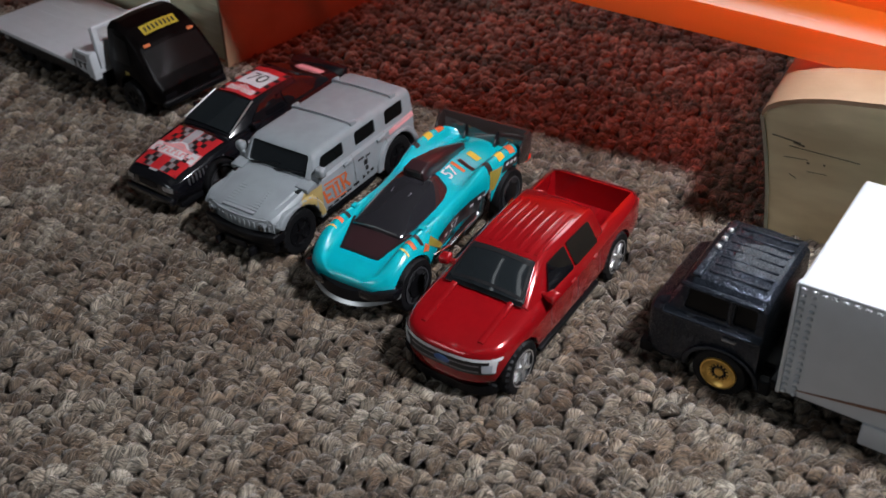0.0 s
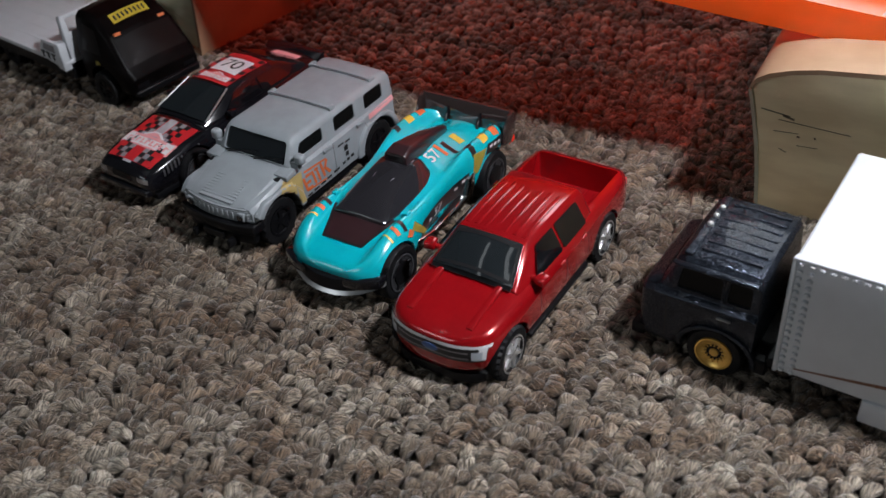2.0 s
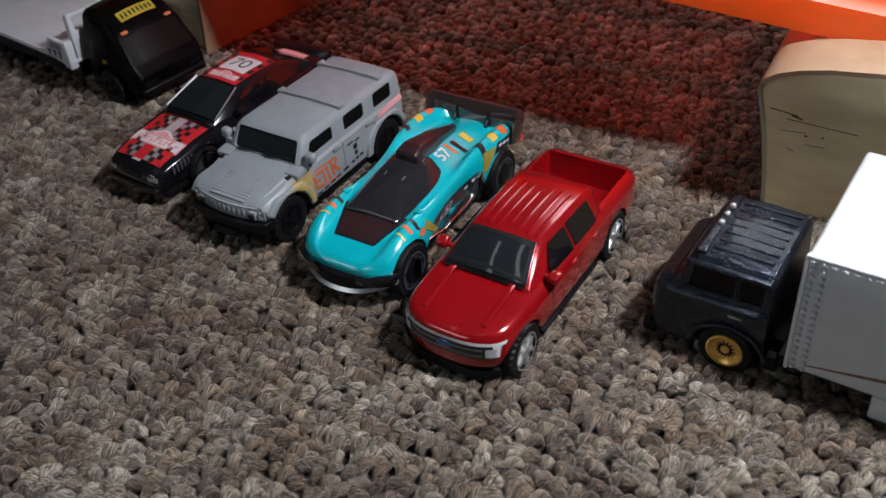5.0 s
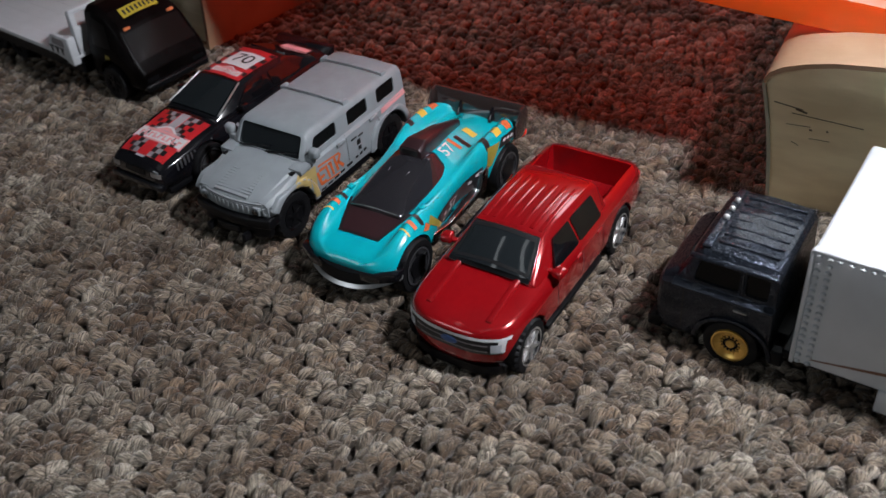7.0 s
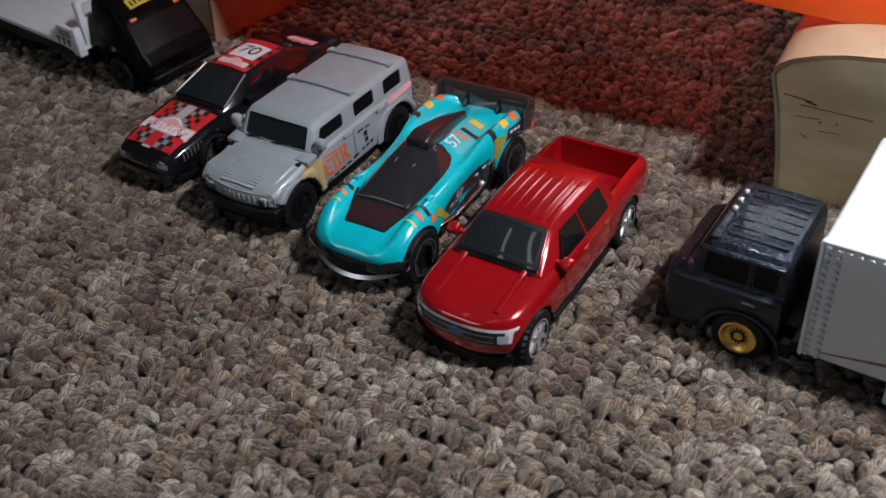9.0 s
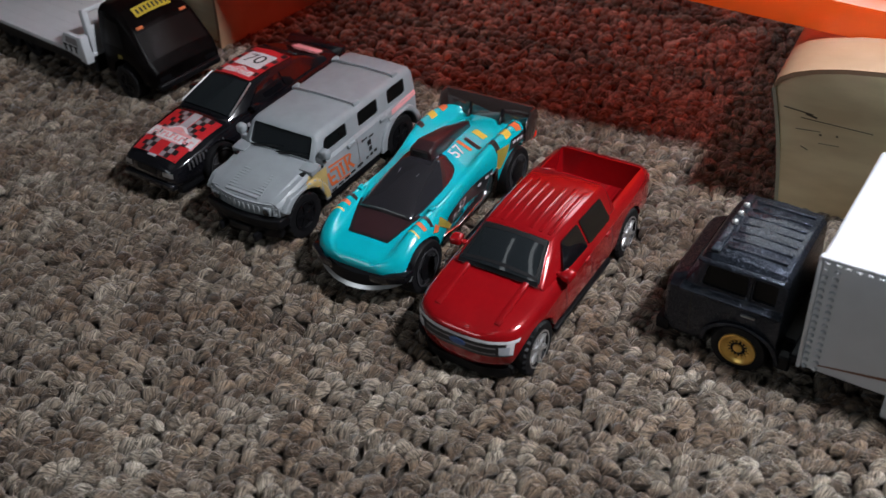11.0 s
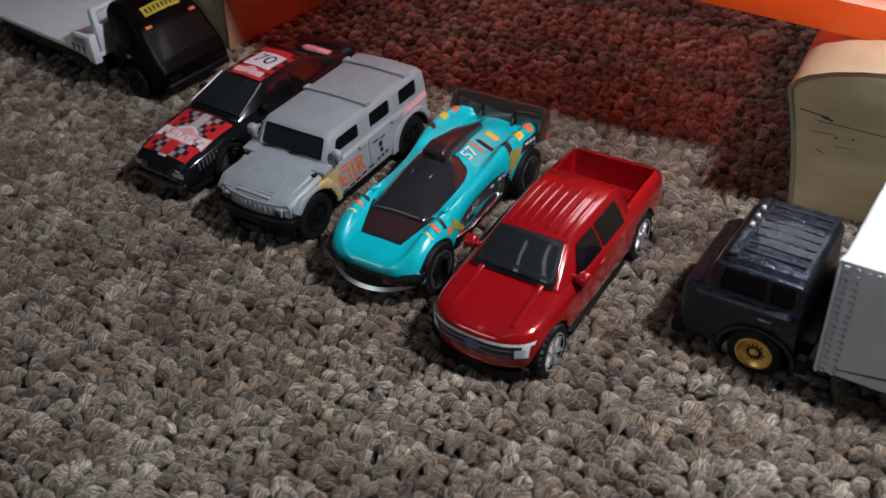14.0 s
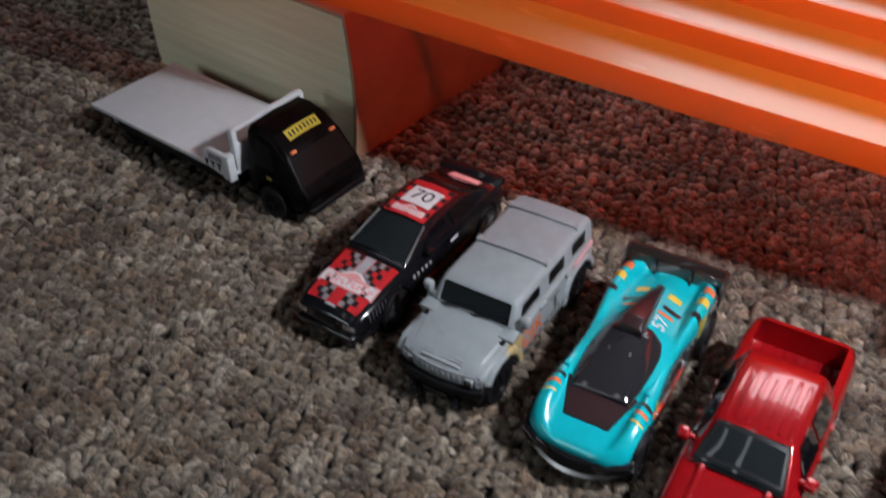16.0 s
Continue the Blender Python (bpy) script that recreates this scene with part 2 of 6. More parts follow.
STRIPE_INK = material("pale_grey_print", (0.36, 0.36, 0.38), 0.4)
SIGN_INK = material("dull_yellow_print", (0.46, 0.36, 0.03), 0.45)
BROWN_INK = material("brown_print", (0.20, 0.085, 0.045), 0.4)
BLUE_INK = material("blue_print", (0.06, 0.12, 0.30), 0.35)
AMBER = material("amber_lamp", (0.70, 0.20, 0.08), 0.25)
TAIL_RED = material("red_lamp", (0.85, 0.03, 0.012), 0.25)
CLEAR = material("pale_lens", (0.55, 0.60, 0.66), 0.15, 0.3)
TRACK = translucent_plastic("orange_track_plastic", (1.0, 0.255, 0.025), (1.0, 0.20, 0.06), 0.24, 0.48, 0.26)
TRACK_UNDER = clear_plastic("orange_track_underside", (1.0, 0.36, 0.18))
PAGES = material("aged_paper", (0.82, 0.79, 0.57), 0.85, second=(0.75, 0.71, 0.49), scale=70, bump=0.4, bump_scale=900, stretch=(0.25, 0.25, 6))
COVER = material("tan_card_cover", (0.42, 0.27, 0.165), 0.6, second=(0.36, 0.22, 0.13), scale=60, bump=0.2, bump_scale=700)
BUFF = material("buff_cloth_cover", (0.88, 0.75, 0.48), 0.75, second=(0.74, 0.60, 0.36), scale=45, bump=0.45, bump_scale=1100, stretch=(1, 1, 3))
EDGE = material("pale_green_board_edge", (0.42, 0.43, 0.32), 0.7)
INK_LINE = material("scratch_dark", (0.10, 0.07, 0.04), 0.7)
PILE = carpet_fibre("loop_pile", ((0.060, 0.043, 0.032), (0.104, 0.080, 0.062), (0.140, 0.112, 0.089), (0.188, 0.156, 0.127), (0.285, 0.246, 0.207)))
STRAND = carpet_fibre("loop_strand", ((0.06, 0.040, 0.029), (0.124, 0.095, 0.073), (0.175, 0.142, 0.115), (0.245, 0.207, 0.172), (0.40, 0.355, 0.305)))
BACKING = material("carpet_backing", (0.050, 0.039, 0.030), 0.95, second=(0.032, 0.024, 0.018), scale=400, bump=0.6, bump_scale=1500)
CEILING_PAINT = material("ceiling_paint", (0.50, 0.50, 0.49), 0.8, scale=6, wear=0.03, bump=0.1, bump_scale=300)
# unseen walls, kept dark so that they bounce little light into the shadows
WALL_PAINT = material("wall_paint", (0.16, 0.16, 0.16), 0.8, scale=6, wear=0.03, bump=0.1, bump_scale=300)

# ---- building tools: all shapes below are drawn in millimetres ----
from mathutils.bvhtree import BVHTree

MM = 0.001


def tmp_object(bm):
    me = bpy.data.meshes.new("draft")
    bm.to_mesh(me)
    return new("draft", me)


def solid(bm, smooth=0, bevel=0.0, segments=2, cutters=(), angle=30):
    """The shape after rounding, subdividing and cutting."""
    bmesh.ops.recalc_face_normals(bm, faces=bm.faces)
    ob = tmp_object(bm)
    extra = []
    if bevel:
        md = ob.modifiers.new("bevel", "BEVEL")
        md.width, md.segments, md.limit_method, md.angle_limit = bevel, segments, "ANGLE", radians(angle)
    if smooth:
        md = ob.modifiers.new("smooth", "SUBSURF")
        md.levels = md.render_levels = smooth
    for c in cutters:
        co = tmp_object(c)
        extra.append(co)
        md = ob.modifiers.new("cut", "BOOLEAN")
        md.operation, md.object, md.solver = "DIFFERENCE", co, "EXACT"
    bpy.context.view_layer.update()
    me = bpy.data.meshes.new_from_object(ob.evaluated_get(bpy.context.evaluated_depsgraph_get()))
    out = bmesh.new()
    out.from_mesh(me)
    for o in (ob, *extra):
        bpy.data.objects.remove(o)
    return out


def joined(*bms):
    out = bmesh.new()
    for b in bms:
        me = bpy.data.meshes.new("draft")
        b.to_mesh(me)
        out.from_mesh(me)
    return out


def part(name, bm, mat, parent=None, label="", m=None, sharp=35):
    """One mesh object, under a thing or a part."""
    me = bpy.data.meshes.new(name)
    bm.to_mesh(me)
    me.transform(Matrix.Diagonal((MM, MM, MM, 1)))
    me.materials.append(mat)
    me.polygons.foreach_set("use_smooth", [True] * len(me.polygons))
    me.set_sharp_from_angle(angle=radians(sharp))
    ob = new(name, me)
    ob.parent = parent
    if m is not None:
        ob.matrix_basis = m
    if label:
        ob["label"] = label
    return ob


def thing(name, label, category, place, group="", kind=""):
    ob = new(name)
    ob.empty_display_size = 0.01
    ob.matrix_basis = place
    return tagged(ob, label, category, group, kind)


def at(x, y, turn, z=0.0, rx=0.0, ry=0.0):
    return pose(x * MM, y * MM, z * MM, rx, ry, turn)


def box(x0, x1, y0, y1, z0, z1, bevel=0.0, segments=2):
    bm = bmesh.new()
    bmesh.ops.create_cube(bm, size=1)
    for v in bm.verts:
        v.co = Vector((x0 + (v.co.x + 0.5) * (x1 - x0), y0 + (v.co.y + 0.5) * (y1 - y0), z0 + (v.co.z + 0.5) * (z1 - z0)))
    if bevel:
        bmesh.ops.bevel(bm, geom=bm.edges[:], offset=bevel, segments=segments, affect="EDGES", profile=0.5)
    return bm


def moved(bm, m):
    bm.transform(m)
    return bm


def prism(points, lo, hi, axis="y", bevel=0.0, segments=2):
    """A flat outline pushed from lo to hi along an axis. The outline's points are (x, z) for y, (x, y) for z and (y, z) for x."""
    bm = bmesh.new()
    put = {"y": lambda a, b, d: (a, d, b), "z": lambda a, b, d: (a, b, d), "x": lambda a, b, d: (d, a, b)}[axis]
    low, high = [[bm.verts.new(put(a, b, d)) for a, b in points] for d in (lo, hi)]
    n = len(points)
    bm.faces.new(low)
    bm.faces.new(high[::-1])
    for i in range(n):
        bm.faces.new((low[i], high[i], high[(i + 1) % n], low[(i + 1) % n]))
    bmesh.ops.recalc_face_normals(bm, faces=bm.faces)
    if bevel:
        bmesh.ops.bevel(bm, geom=bm.edges[:], offset=bevel, segments=segments, affect="EDGES", profile=0.5)
    return bm


def loft(stations):
    """A closed body, the same on both sides: stations along x, each with points (y, z) from the bottom's middle to the top's middle."""
    bm = bmesh.new()
    rings = []
    for x, pts in stations:
        right = [(-y, z) for y, z in pts[::-1] if y > 1e-6]
        rings.append([bm.verts.new((x, y, z)) for y, z in list(pts) + right])
    for a, b in zip(rings, rings[1:]):
        for i in range(len(a)):
            j = (i + 1) % len(a)
            bm.faces.new((a[i], a[j], b[j], b[i]))
    bm.faces.new(rings[0])
    bm.faces.new(rings[-1][::-1])
    bmesh.ops.recalc_face_normals(bm, faces=bm.faces)
    return bm


def lathe(profile, n=32, axis="y"):
    """Points (radius, along) turned about an axis; the ends are closed."""
    bm = bmesh.new()
    rings = []
    for r, a in profile:
        ring = []
        for i in range(n):
            t = 2 * math.pi * i / n
            c, s = r * math.cos(t), r * math.sin(t)
            ring.append(bm.verts.new({"y": (c, a, s), "z": (c, s, a), "x": (a, c, s)}[axis]))
        rings.append(ring)
    for p, q in zip(rings, rings[1:]):
        for i in range(n):
            bm.faces.new((p[i], p[(i + 1) % n], q[(i + 1) % n], q[i]))
    bm.faces.new(rings[0])
    bm.faces.new(rings[-1])
    bmesh.ops.recalc_face_normals(bm, faces=bm.faces)
    return bm


def tube(points, r, n=8):
    """A round bar along a line of points."""
    bm = bmesh.new()
    pts = [Vector(p) for p in points]
    rings = []
    for i, p in enumerate(pts):
        d = (pts[min(i + 1, len(pts) - 1)] - pts[max(i - 1, 0)]).normalized()
        side = d.cross(Vector((0, 0, 1)) if abs(d.z) < 0.9 else Vector((1, 0, 0))).normalized()
        up = side.cross(d)
        rings.append([bm.verts.new(p + r * (math.cos(2 * math.pi * k / n) * side + math.sin(2 * math.pi * k / n) * up)) for k in range(n)])
    for a, b in zip(rings, rings[1:]):
        for i in range(n):
            bm.faces.new((a[i], a[(i + 1) % n], b[(i + 1) % n], b[i]))
    bm.faces.new(rings[0])
    bm.faces.new(rings[-1])
    bmesh.ops.recalc_face_normals(bm, faces=bm.faces)
    return bm


def panel(corners, lift=0.2, thick=0.5, inset=0.0, round_by=0.6):
    """A pane on four corners (in order), lifted off its plane, with rounded corners and real thickness."""
    c = [Vector(p) for p in corners]
    mid = sum(c, Vector()) / 4
    n = (c[2] - c[0]).cross(c[3] - c[1]).normalized()
    if inset:
        c = [p + (mid - p).normalized() * inset for p in c]
    outline = []
    for i in range(4):
        p, a, b = c[i], c[i - 1], c[(i + 1) % 4]
        u, v = (a - p).normalized() * round_by, (b - p).normalized() * round_by
        for t in (0, 0.5, 1):
            outline.append(p + u * (1 - t) ** 2 + v * t ** 2)
    bm = bmesh.new()
    top = [bm.verts.new(p + n * lift) for p in outline]
    low = [bm.verts.new(p + n * (lift - thick)) for p in outline]
    bm.faces.new(top)
    bm.faces.new(low[::-1])
    for i in range(len(top)):
        j = (i + 1) % len(top)
        bm.faces.new((low[i], low[j], top[j], top[i]))
    bmesh.ops.recalc_face_normals(bm, faces=bm.faces)
    return bm


def bowed_pane(corners, bow, lift=0.1, thick=0.5, nu=12, nv=5):
    """A pane on four corners that bulges outwards across its width."""
    c = [Vector(p) for p in corners]
    n = (c[2] - c[0]).cross(c[3] - c[1]).normalized()
    bm = bmesh.new()
    grids = []
    for depth in (lift, lift - thick):
        grid = {}
        for i in range(nu + 1):
            for j in range(nv + 1):
                u, v = i / nu, j / nv
                q = (c[0] * (1 - u) + c[1] * u) * (1 - v) + (c[3] * (1 - u) + c[2] * u) * v
                grid[i, j] = bm.verts.new(q + n * (depth + bow * (1 - (2 * u - 1) ** 2) * (0.75 + v * (1 - v))))
        grids.append(grid)
    a, b = grids
    for i in range(nu):
        for j in range(nv):
            bm.faces.new((a[i, j], a[i + 1, j], a[i + 1, j + 1], a[i, j + 1]))
            bm.faces.new((b[i, j], b[i, j + 1], b[i + 1, j + 1], b[i + 1, j]))
    rim = [(i, 0) for i in range(nu)] + [(nu, j) for j in range(nv)] + [(i, nv) for i in range(nu, 0, -1)] + [(0, j) for j in range(nv, 0, -1)]
    for k in range(len(rim)):
        p, q = rim[k], rim[(k + 1) % len(rim)]
        bm.faces.new((a[p], b[p], b[q], a[q]))
    bmesh.ops.recalc_face_normals(bm, faces=bm.faces)
    return bm


def tree_of(*bms):
    return BVHTree.FromBMesh(joined(*bms))


def drop(tree, a, b, way, lift):
    """A point laid onto a shape: from above (a, b are x, y), from the left or right side (x, z) or from the front (y, z)."""
    start, d = {"top": (Vector((a, b, 90)), Vector((0, 0, -1))), "left": (Vector((a, 60, b)), Vector((0, -1, 0))),
                "right": (Vector((a, -60, b)), Vector((0, 1, 0))), "front": (Vector((90, a, b)), Vector((-1, 0, 0)))}[way]
    hit, normal, _, _ = tree.ray_cast(start, d)
    if hit is None:
        return None
    if normal.dot(d) > 0:
        normal = -normal
    return hit + normal * lift


def decal(tree, corners, way="top", lift=0.10, nx=6, ny=4):
    """A printed patch laid onto a shape: a quadrilateral given in the view's two axes."""
    bm = bmesh.new()
    (x0, y0), (x1, y1), (x2, y2), (x3, y3) = corners
    grid = {}
    for i in range(nx + 1):
        for j in range(ny + 1):
            u, v = i / nx, j / ny
            a = (1 - u) * (1 - v) * x0 + u * (1 - v) * x1 + u * v * x2 + (1 - u) * v * x3
            b = (1 - u) * (1 - v) * y0 + u * (1 - v) * y1 + u * v * y2 + (1 - u) * v * y3
            p = drop(tree, a, b, way, lift)
            if p is not None:
                grid[i, j] = bm.verts.new(p)
    for i in range(nx):
        for j in range(ny):
            q = [grid.get(k) for k in ((i, j), (i + 1, j), (i + 1, j + 1), (i, j + 1))]
            if all(q):
                bm.faces.new(q)
    return bm


def patch(x, y, lx, ly, turn=0.0):
    """The corners of a small rectangle about (x, y)."""
    c, s = math.cos(radians(turn)), math.sin(radians(turn))
    return [(x + a * lx / 2 * c - b * ly / 2 * s, y + a * lx / 2 * s + b * ly / 2 * c) for a, b in ((-1, -1), (1, -1), (1, 1), (-1, 1))]


def lettering(tree, text, x, y, size, turn, way="top", lift=0.16, bold=0.04, flip=False):
    """Written characters laid onto a shape."""
    cu = bpy.data.curves.new("draft", "FONT")
    cu.body, cu.size, cu.align_x, cu.align_y, cu.offset = text, size, "CENTER", "CENTER", bold
    ob = new("draft", cu)
    bpy.context.view_layer.update()
    me = bpy.data.meshes.new_from_object(ob.evaluated_get(bpy.context.evaluated_depsgraph_get()))
    bpy.data.objects.remove(ob)
    bm = bmesh.new()
    bm.from_mesh(me)
    bmesh.ops.triangulate(bm, faces=bm.faces)
    c, s = math.cos(radians(turn)), math.sin(radians(turn))
    bad = []
    for v in bm.verts:
        a, b = (-v.co.x if flip else v.co.x), v.co.y
        p = drop(tree, x + a * c - b * s, y + a * s + b * c, way, lift)
        if p is None:
            bad.append(v)
        else:
            v.co = p
    bmesh.ops.delete(bm, geom=bad, context="VERTS")
    return bm


def arch_cut(x, z, r, y0, y1):
    return moved(lathe([(r, y0), (r, y1)], 36), Matrix.Translation((x, 0, z)))


def wheel(parent, x, side, z, r, width, track, rim_r, rim_mat, style="spokes", spokes=6, tread=0, label=""):
    """A wheel on a thing: tyre with shoulders and tread, a dished rim with spokes. side: 1 left, -1 right; track: the outer face's y."""
    hub = new("wheel")
    hub.parent = parent
    hub.empty_display_size = 0.004
    hub.matrix_basis = pose(x * MM, side * track * MM, z * MM, 0, 0, 0 if side > 0 else 180)
    if label:
        hub["label"] = label
    w = width
    prof = [(rim_r * 0.98, -w), (r * 0.92, -w), (r, -w * 0.86), (r, -w * 0.5), (r, -w * 0.14), (r * 0.95, -0.05), (r * 0.82, 0.12), (rim_r * 1.03, 0.0), (rim_r * 0.98, -0.5)]
    t = lathe(prof, 2 * tread if tread else 40)
    if tread:
        n = 2 * tread
        for k, v in enumerate(t.verts):
            ring, i = divmod(k, n)
            if 1 < ring < 6 and (i + (ring > 3)) % 2:
                v.co.x *= 0.93
                v.co.z *= 0.93
    part("tyre", t, RUBBER, hub, "black moulded plastic tyre")
    if style == "spokes":
        rim = [lathe([(rim_r, -0.9), (rim_r, 0.1), (rim_r * 0.86, 0.1), (rim_r * 0.8, -0.5), (rim_r * 0.2, -0.65), (rim_r * 0.1, -0.65)], 32)]
        for i in range(spokes):
            a = 2 * math.pi * i / spokes
            rim.append(moved(prism([(-0.32, 0.2), (0.32, 0.2), (0.5, rim_r * 0.9), (-0.5, rim_r * 0.9)], -0.6, 0.05), Matrix.Rotation(a, 4, "Y")))
        rim.append(lathe([(rim_r * 0.27, -0.6), (rim_r * 0.27, 0.05), (rim_r * 0.16, 0.16), (rim_r * 0.03, 0.16)], 16))
        face = joined(*rim[1:], )
        part("rim_well", rim[0], DARK, hub, "dark wheel well behind the spokes")
        ring = lathe([(rim_r, -0.6), (rim_r, 0.14), (rim_r * 0.92, 0.14), (rim_r * 0.90, -0.4)], 32)
        part("rim", joined(face, ring), rim_mat, hub)
    elif style == "dish":
        rim = [lathe([(rim_r, -0.8), (rim_r, 0.3), (rim_r * 0.90, 0.35), (rim_r * 0.84, 0.05), (rim_r * 0.46, -0.62), (rim_r * 0.26, -0.66), (rim_r * 0.24, -0.2), (rim_r * 0.16, -0.1), (rim_r * 0.03, -0.1)], 40)]
        for i in range(14):
            a = 2 * math.pi * i / 14
            rim.append(moved(box(-0.2, 0.2, -0.7, -0.22, rim_r * 0.40, rim_r * 0.74, 0.1, 1), Matrix.Rotation(a, 4, "Y")))
        part("rim", joined(*rim), rim_mat, hub)
    else:
        part("rim_well", lathe([(rim_r, -0.9), (rim_r, 0.05), (rim_r * 0.9, 0.05), (rim_r * 0.86, -0.3), (rim_r * 0.1, -0.3)], 32), DARK, hub)
        part("rim", lathe([(rim_r * 0.97, -0.2), (rim_r * 0.97, 0.16), (rim_r * 0.88, 0.16), (rim_r * 0.88, -0.2)], 32), rim_mat, hub, "thin silver printed rim ring")
        part("hub_disc", joined(lathe([(rim_r * 0.6, -0.3), (rim_r * 0.6, 0.12), (rim_r * 0.5, 0.2), (rim_r * 0.1, 0.2)], 24),
                                *[moved(box(-0.5, 0.5, -0.3, 0.05, rim_r * 0.5, rim_r * 0.9, 0.1, 1), Matrix.Rotation(2 * math.pi * i / 5, 4, "Y")) for i in range(5)]), DARK, hub)
    return hub

# ---- the room and its carpet ----
def plain(name, bm, mat, label, category):
    return tagged(part(name, bm, mat), label, category, kind="structure")


plain("floor", box(-1800, 1800, -1600, 1900, -30, -2.6), BACKING, "brown woven backing under the loop pile carpet", "floor")
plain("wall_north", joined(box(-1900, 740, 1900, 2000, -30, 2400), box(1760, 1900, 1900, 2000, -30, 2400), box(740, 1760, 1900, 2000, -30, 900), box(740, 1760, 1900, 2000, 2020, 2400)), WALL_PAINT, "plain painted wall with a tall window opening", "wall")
plain("wall_east", box(1800, 1900, -1600, 1900, -30, 2400), WALL_PAINT, "plain dark grey painted room wall", "wall")
# the opening is made up to hold the west fill light
plain("wall_west", joined(box(-1900, -1800, -1600, -1260, -30, 2400), box(-1900, -1800, -140, 1900, -30, 2400), box(-1900, -1800, -1260, -140, -30, 600), box(-1900, -1800, -1260, -140, 1300, 2400)), WALL_PAINT, "plain painted wall with a low opening for the added fill light", "wall")
plain("ceiling", box(-1900, 1900, -1700, 2000, 2400, 2480), CEILING_PAINT, "plain off-white painted ceiling", "ceiling")
plain("wall_south", box(-1900, 1900, -1700, -1600, -30, 2400), WALL_PAINT, "plain dark grey painted room wall", "wall")


def grow_pile(x0, x1, y0, y1, row, step, rings, segs, rng, keep=None):
    """Loops of yarn in wavy rows: fat twisted lumps with strand grooves. Returns arrays of vertices, quads and strand coordinates."""
    # the rows run slantwise across the room
    xm, ym, half = (x0 + x1) / 2, (y0 + y1) / 2, math.hypot(x1 - x0, y1 - y0) / 2
    i, j = np.meshgrid(np.arange(int(2 * half / row)), np.arange(int(2 * half / step)), indexing="ij")
    i, j = i.ravel(), j.ravel()
    px = (i + 0.5 * (j % 2)) * row - half + rng.normal(0, 0.13 * row, i.size)
    py = j * step - half + rng.normal(0, 0.13 * step, i.size) + 1.6 * np.sin(px / 29.0)
    c, sn = math.cos(0.22), math.sin(0.22)
    cx, cy = xm + px * c - py * sn, ym + px * sn + py * c
    k = (cx > x0) & (cx < x1) & (cy > y0) & (cy < y1)
    cx, cy = cx[k], cy[k]
    if keep is not None:
        k = keep(cx, cy)
        cx, cy = cx[k], cy[k]
    n = cx.size
    turn = rng.normal(0.20, 0.24, n) + 0.18 * np.sin(cx / 41.0 + cy / 57.0)
    la, lb, lc = rng.uniform(2.3, 3.0, n), rng.uniform(1.4, 1.85, n), rng.uniform(1.45, 1.95, n)
    top = rng.normal(0.70, 0.40, n) + 0.40 * np.sin(cx / 23.0 + 1.0) * np.sin(cy / 19.0)
    lean = rng.normal(0.14, 0.20, n)
    twist, phase, groove = rng.uniform(0.6, 1.6, n) * rng.choice([-1, 1], n), rng.uniform(0, 6.28, n), rng.uniform(0.10, 0.22, n)
    lobes = rng.integers(3, 6, n)
    s = np.linspace(-1, 1, rings)
    s = np.sign(s) * np.abs(s) ** 0.8
    rad = np.sqrt(np.clip(1 - np.abs(s) ** 2.4, 0.0, 1)) * 0.98 + 0.02
    phi = np.linspace(0, 2 * np.pi, segs, endpoint=False)
    S, PH = np.meshgrid(s, phi, indexing="ij")
    Rr = np.repeat(rad[:, None], segs, 1)
    S, PH, Rr = S.ravel()[None], PH.ravel()[None], Rr.ravel()[None]
    wob = 1 + groove[:, None] * np.cos(lobes[:, None] * PH + 2.4 * twist[:, None] * S + phase[:, None]) + 0.05 * np.sin(3.1 * S + phase[:, None] * 2 + PH)
    lx = la[:, None] * S
    ly = lb[:, None] * Rr * np.cos(PH) * wob + 0.22 * lb[:, None] * np.sin(1.5 * S + phase[:, None]) - 0.5 * lb[:, None] * S ** 2
    lz = lc[:, None] * Rr * np.sin(PH) * wob - 0.40 * S ** 2 * lc[:, None] + lean[:, None] * lx
    c, sn = np.cos(turn)[:, None], np.sin(turn)[:, None]
    X = cx[:, None] + lx * c - ly * sn
    Y = cy[:, None] + lx * sn + ly * c
    Z = (top - lc)[:, None] + lz
    verts = np.stack([X, Y, Z], -1).reshape(-1, 3)
    a = np.arange(rings - 1)[:, None] * segs
    b = np.arange(segs)[None]
    q = np.stack([a + b, a + (b + 1) % segs, a + segs + (b + 1) % segs, a + segs + b], -1).reshape(-1, 4)
    quads = (np.arange(n)[:, None, None] * rings * segs + q[None]).reshape(-1, 4)
    uv = np.stack([np.broadcast_to(S * 0.5, X.shape) + phase[:, None] * 3, np.broadcast_to(PH / 6.2832, X.shape) + 0.25 * twist[:, None] * S + phase[:, None]], -1).reshape(-1, 2)
    return verts, quads, uv, (cx, cy, turn, la, lb, lc, top, lean, twist, phase, groove, lobes)


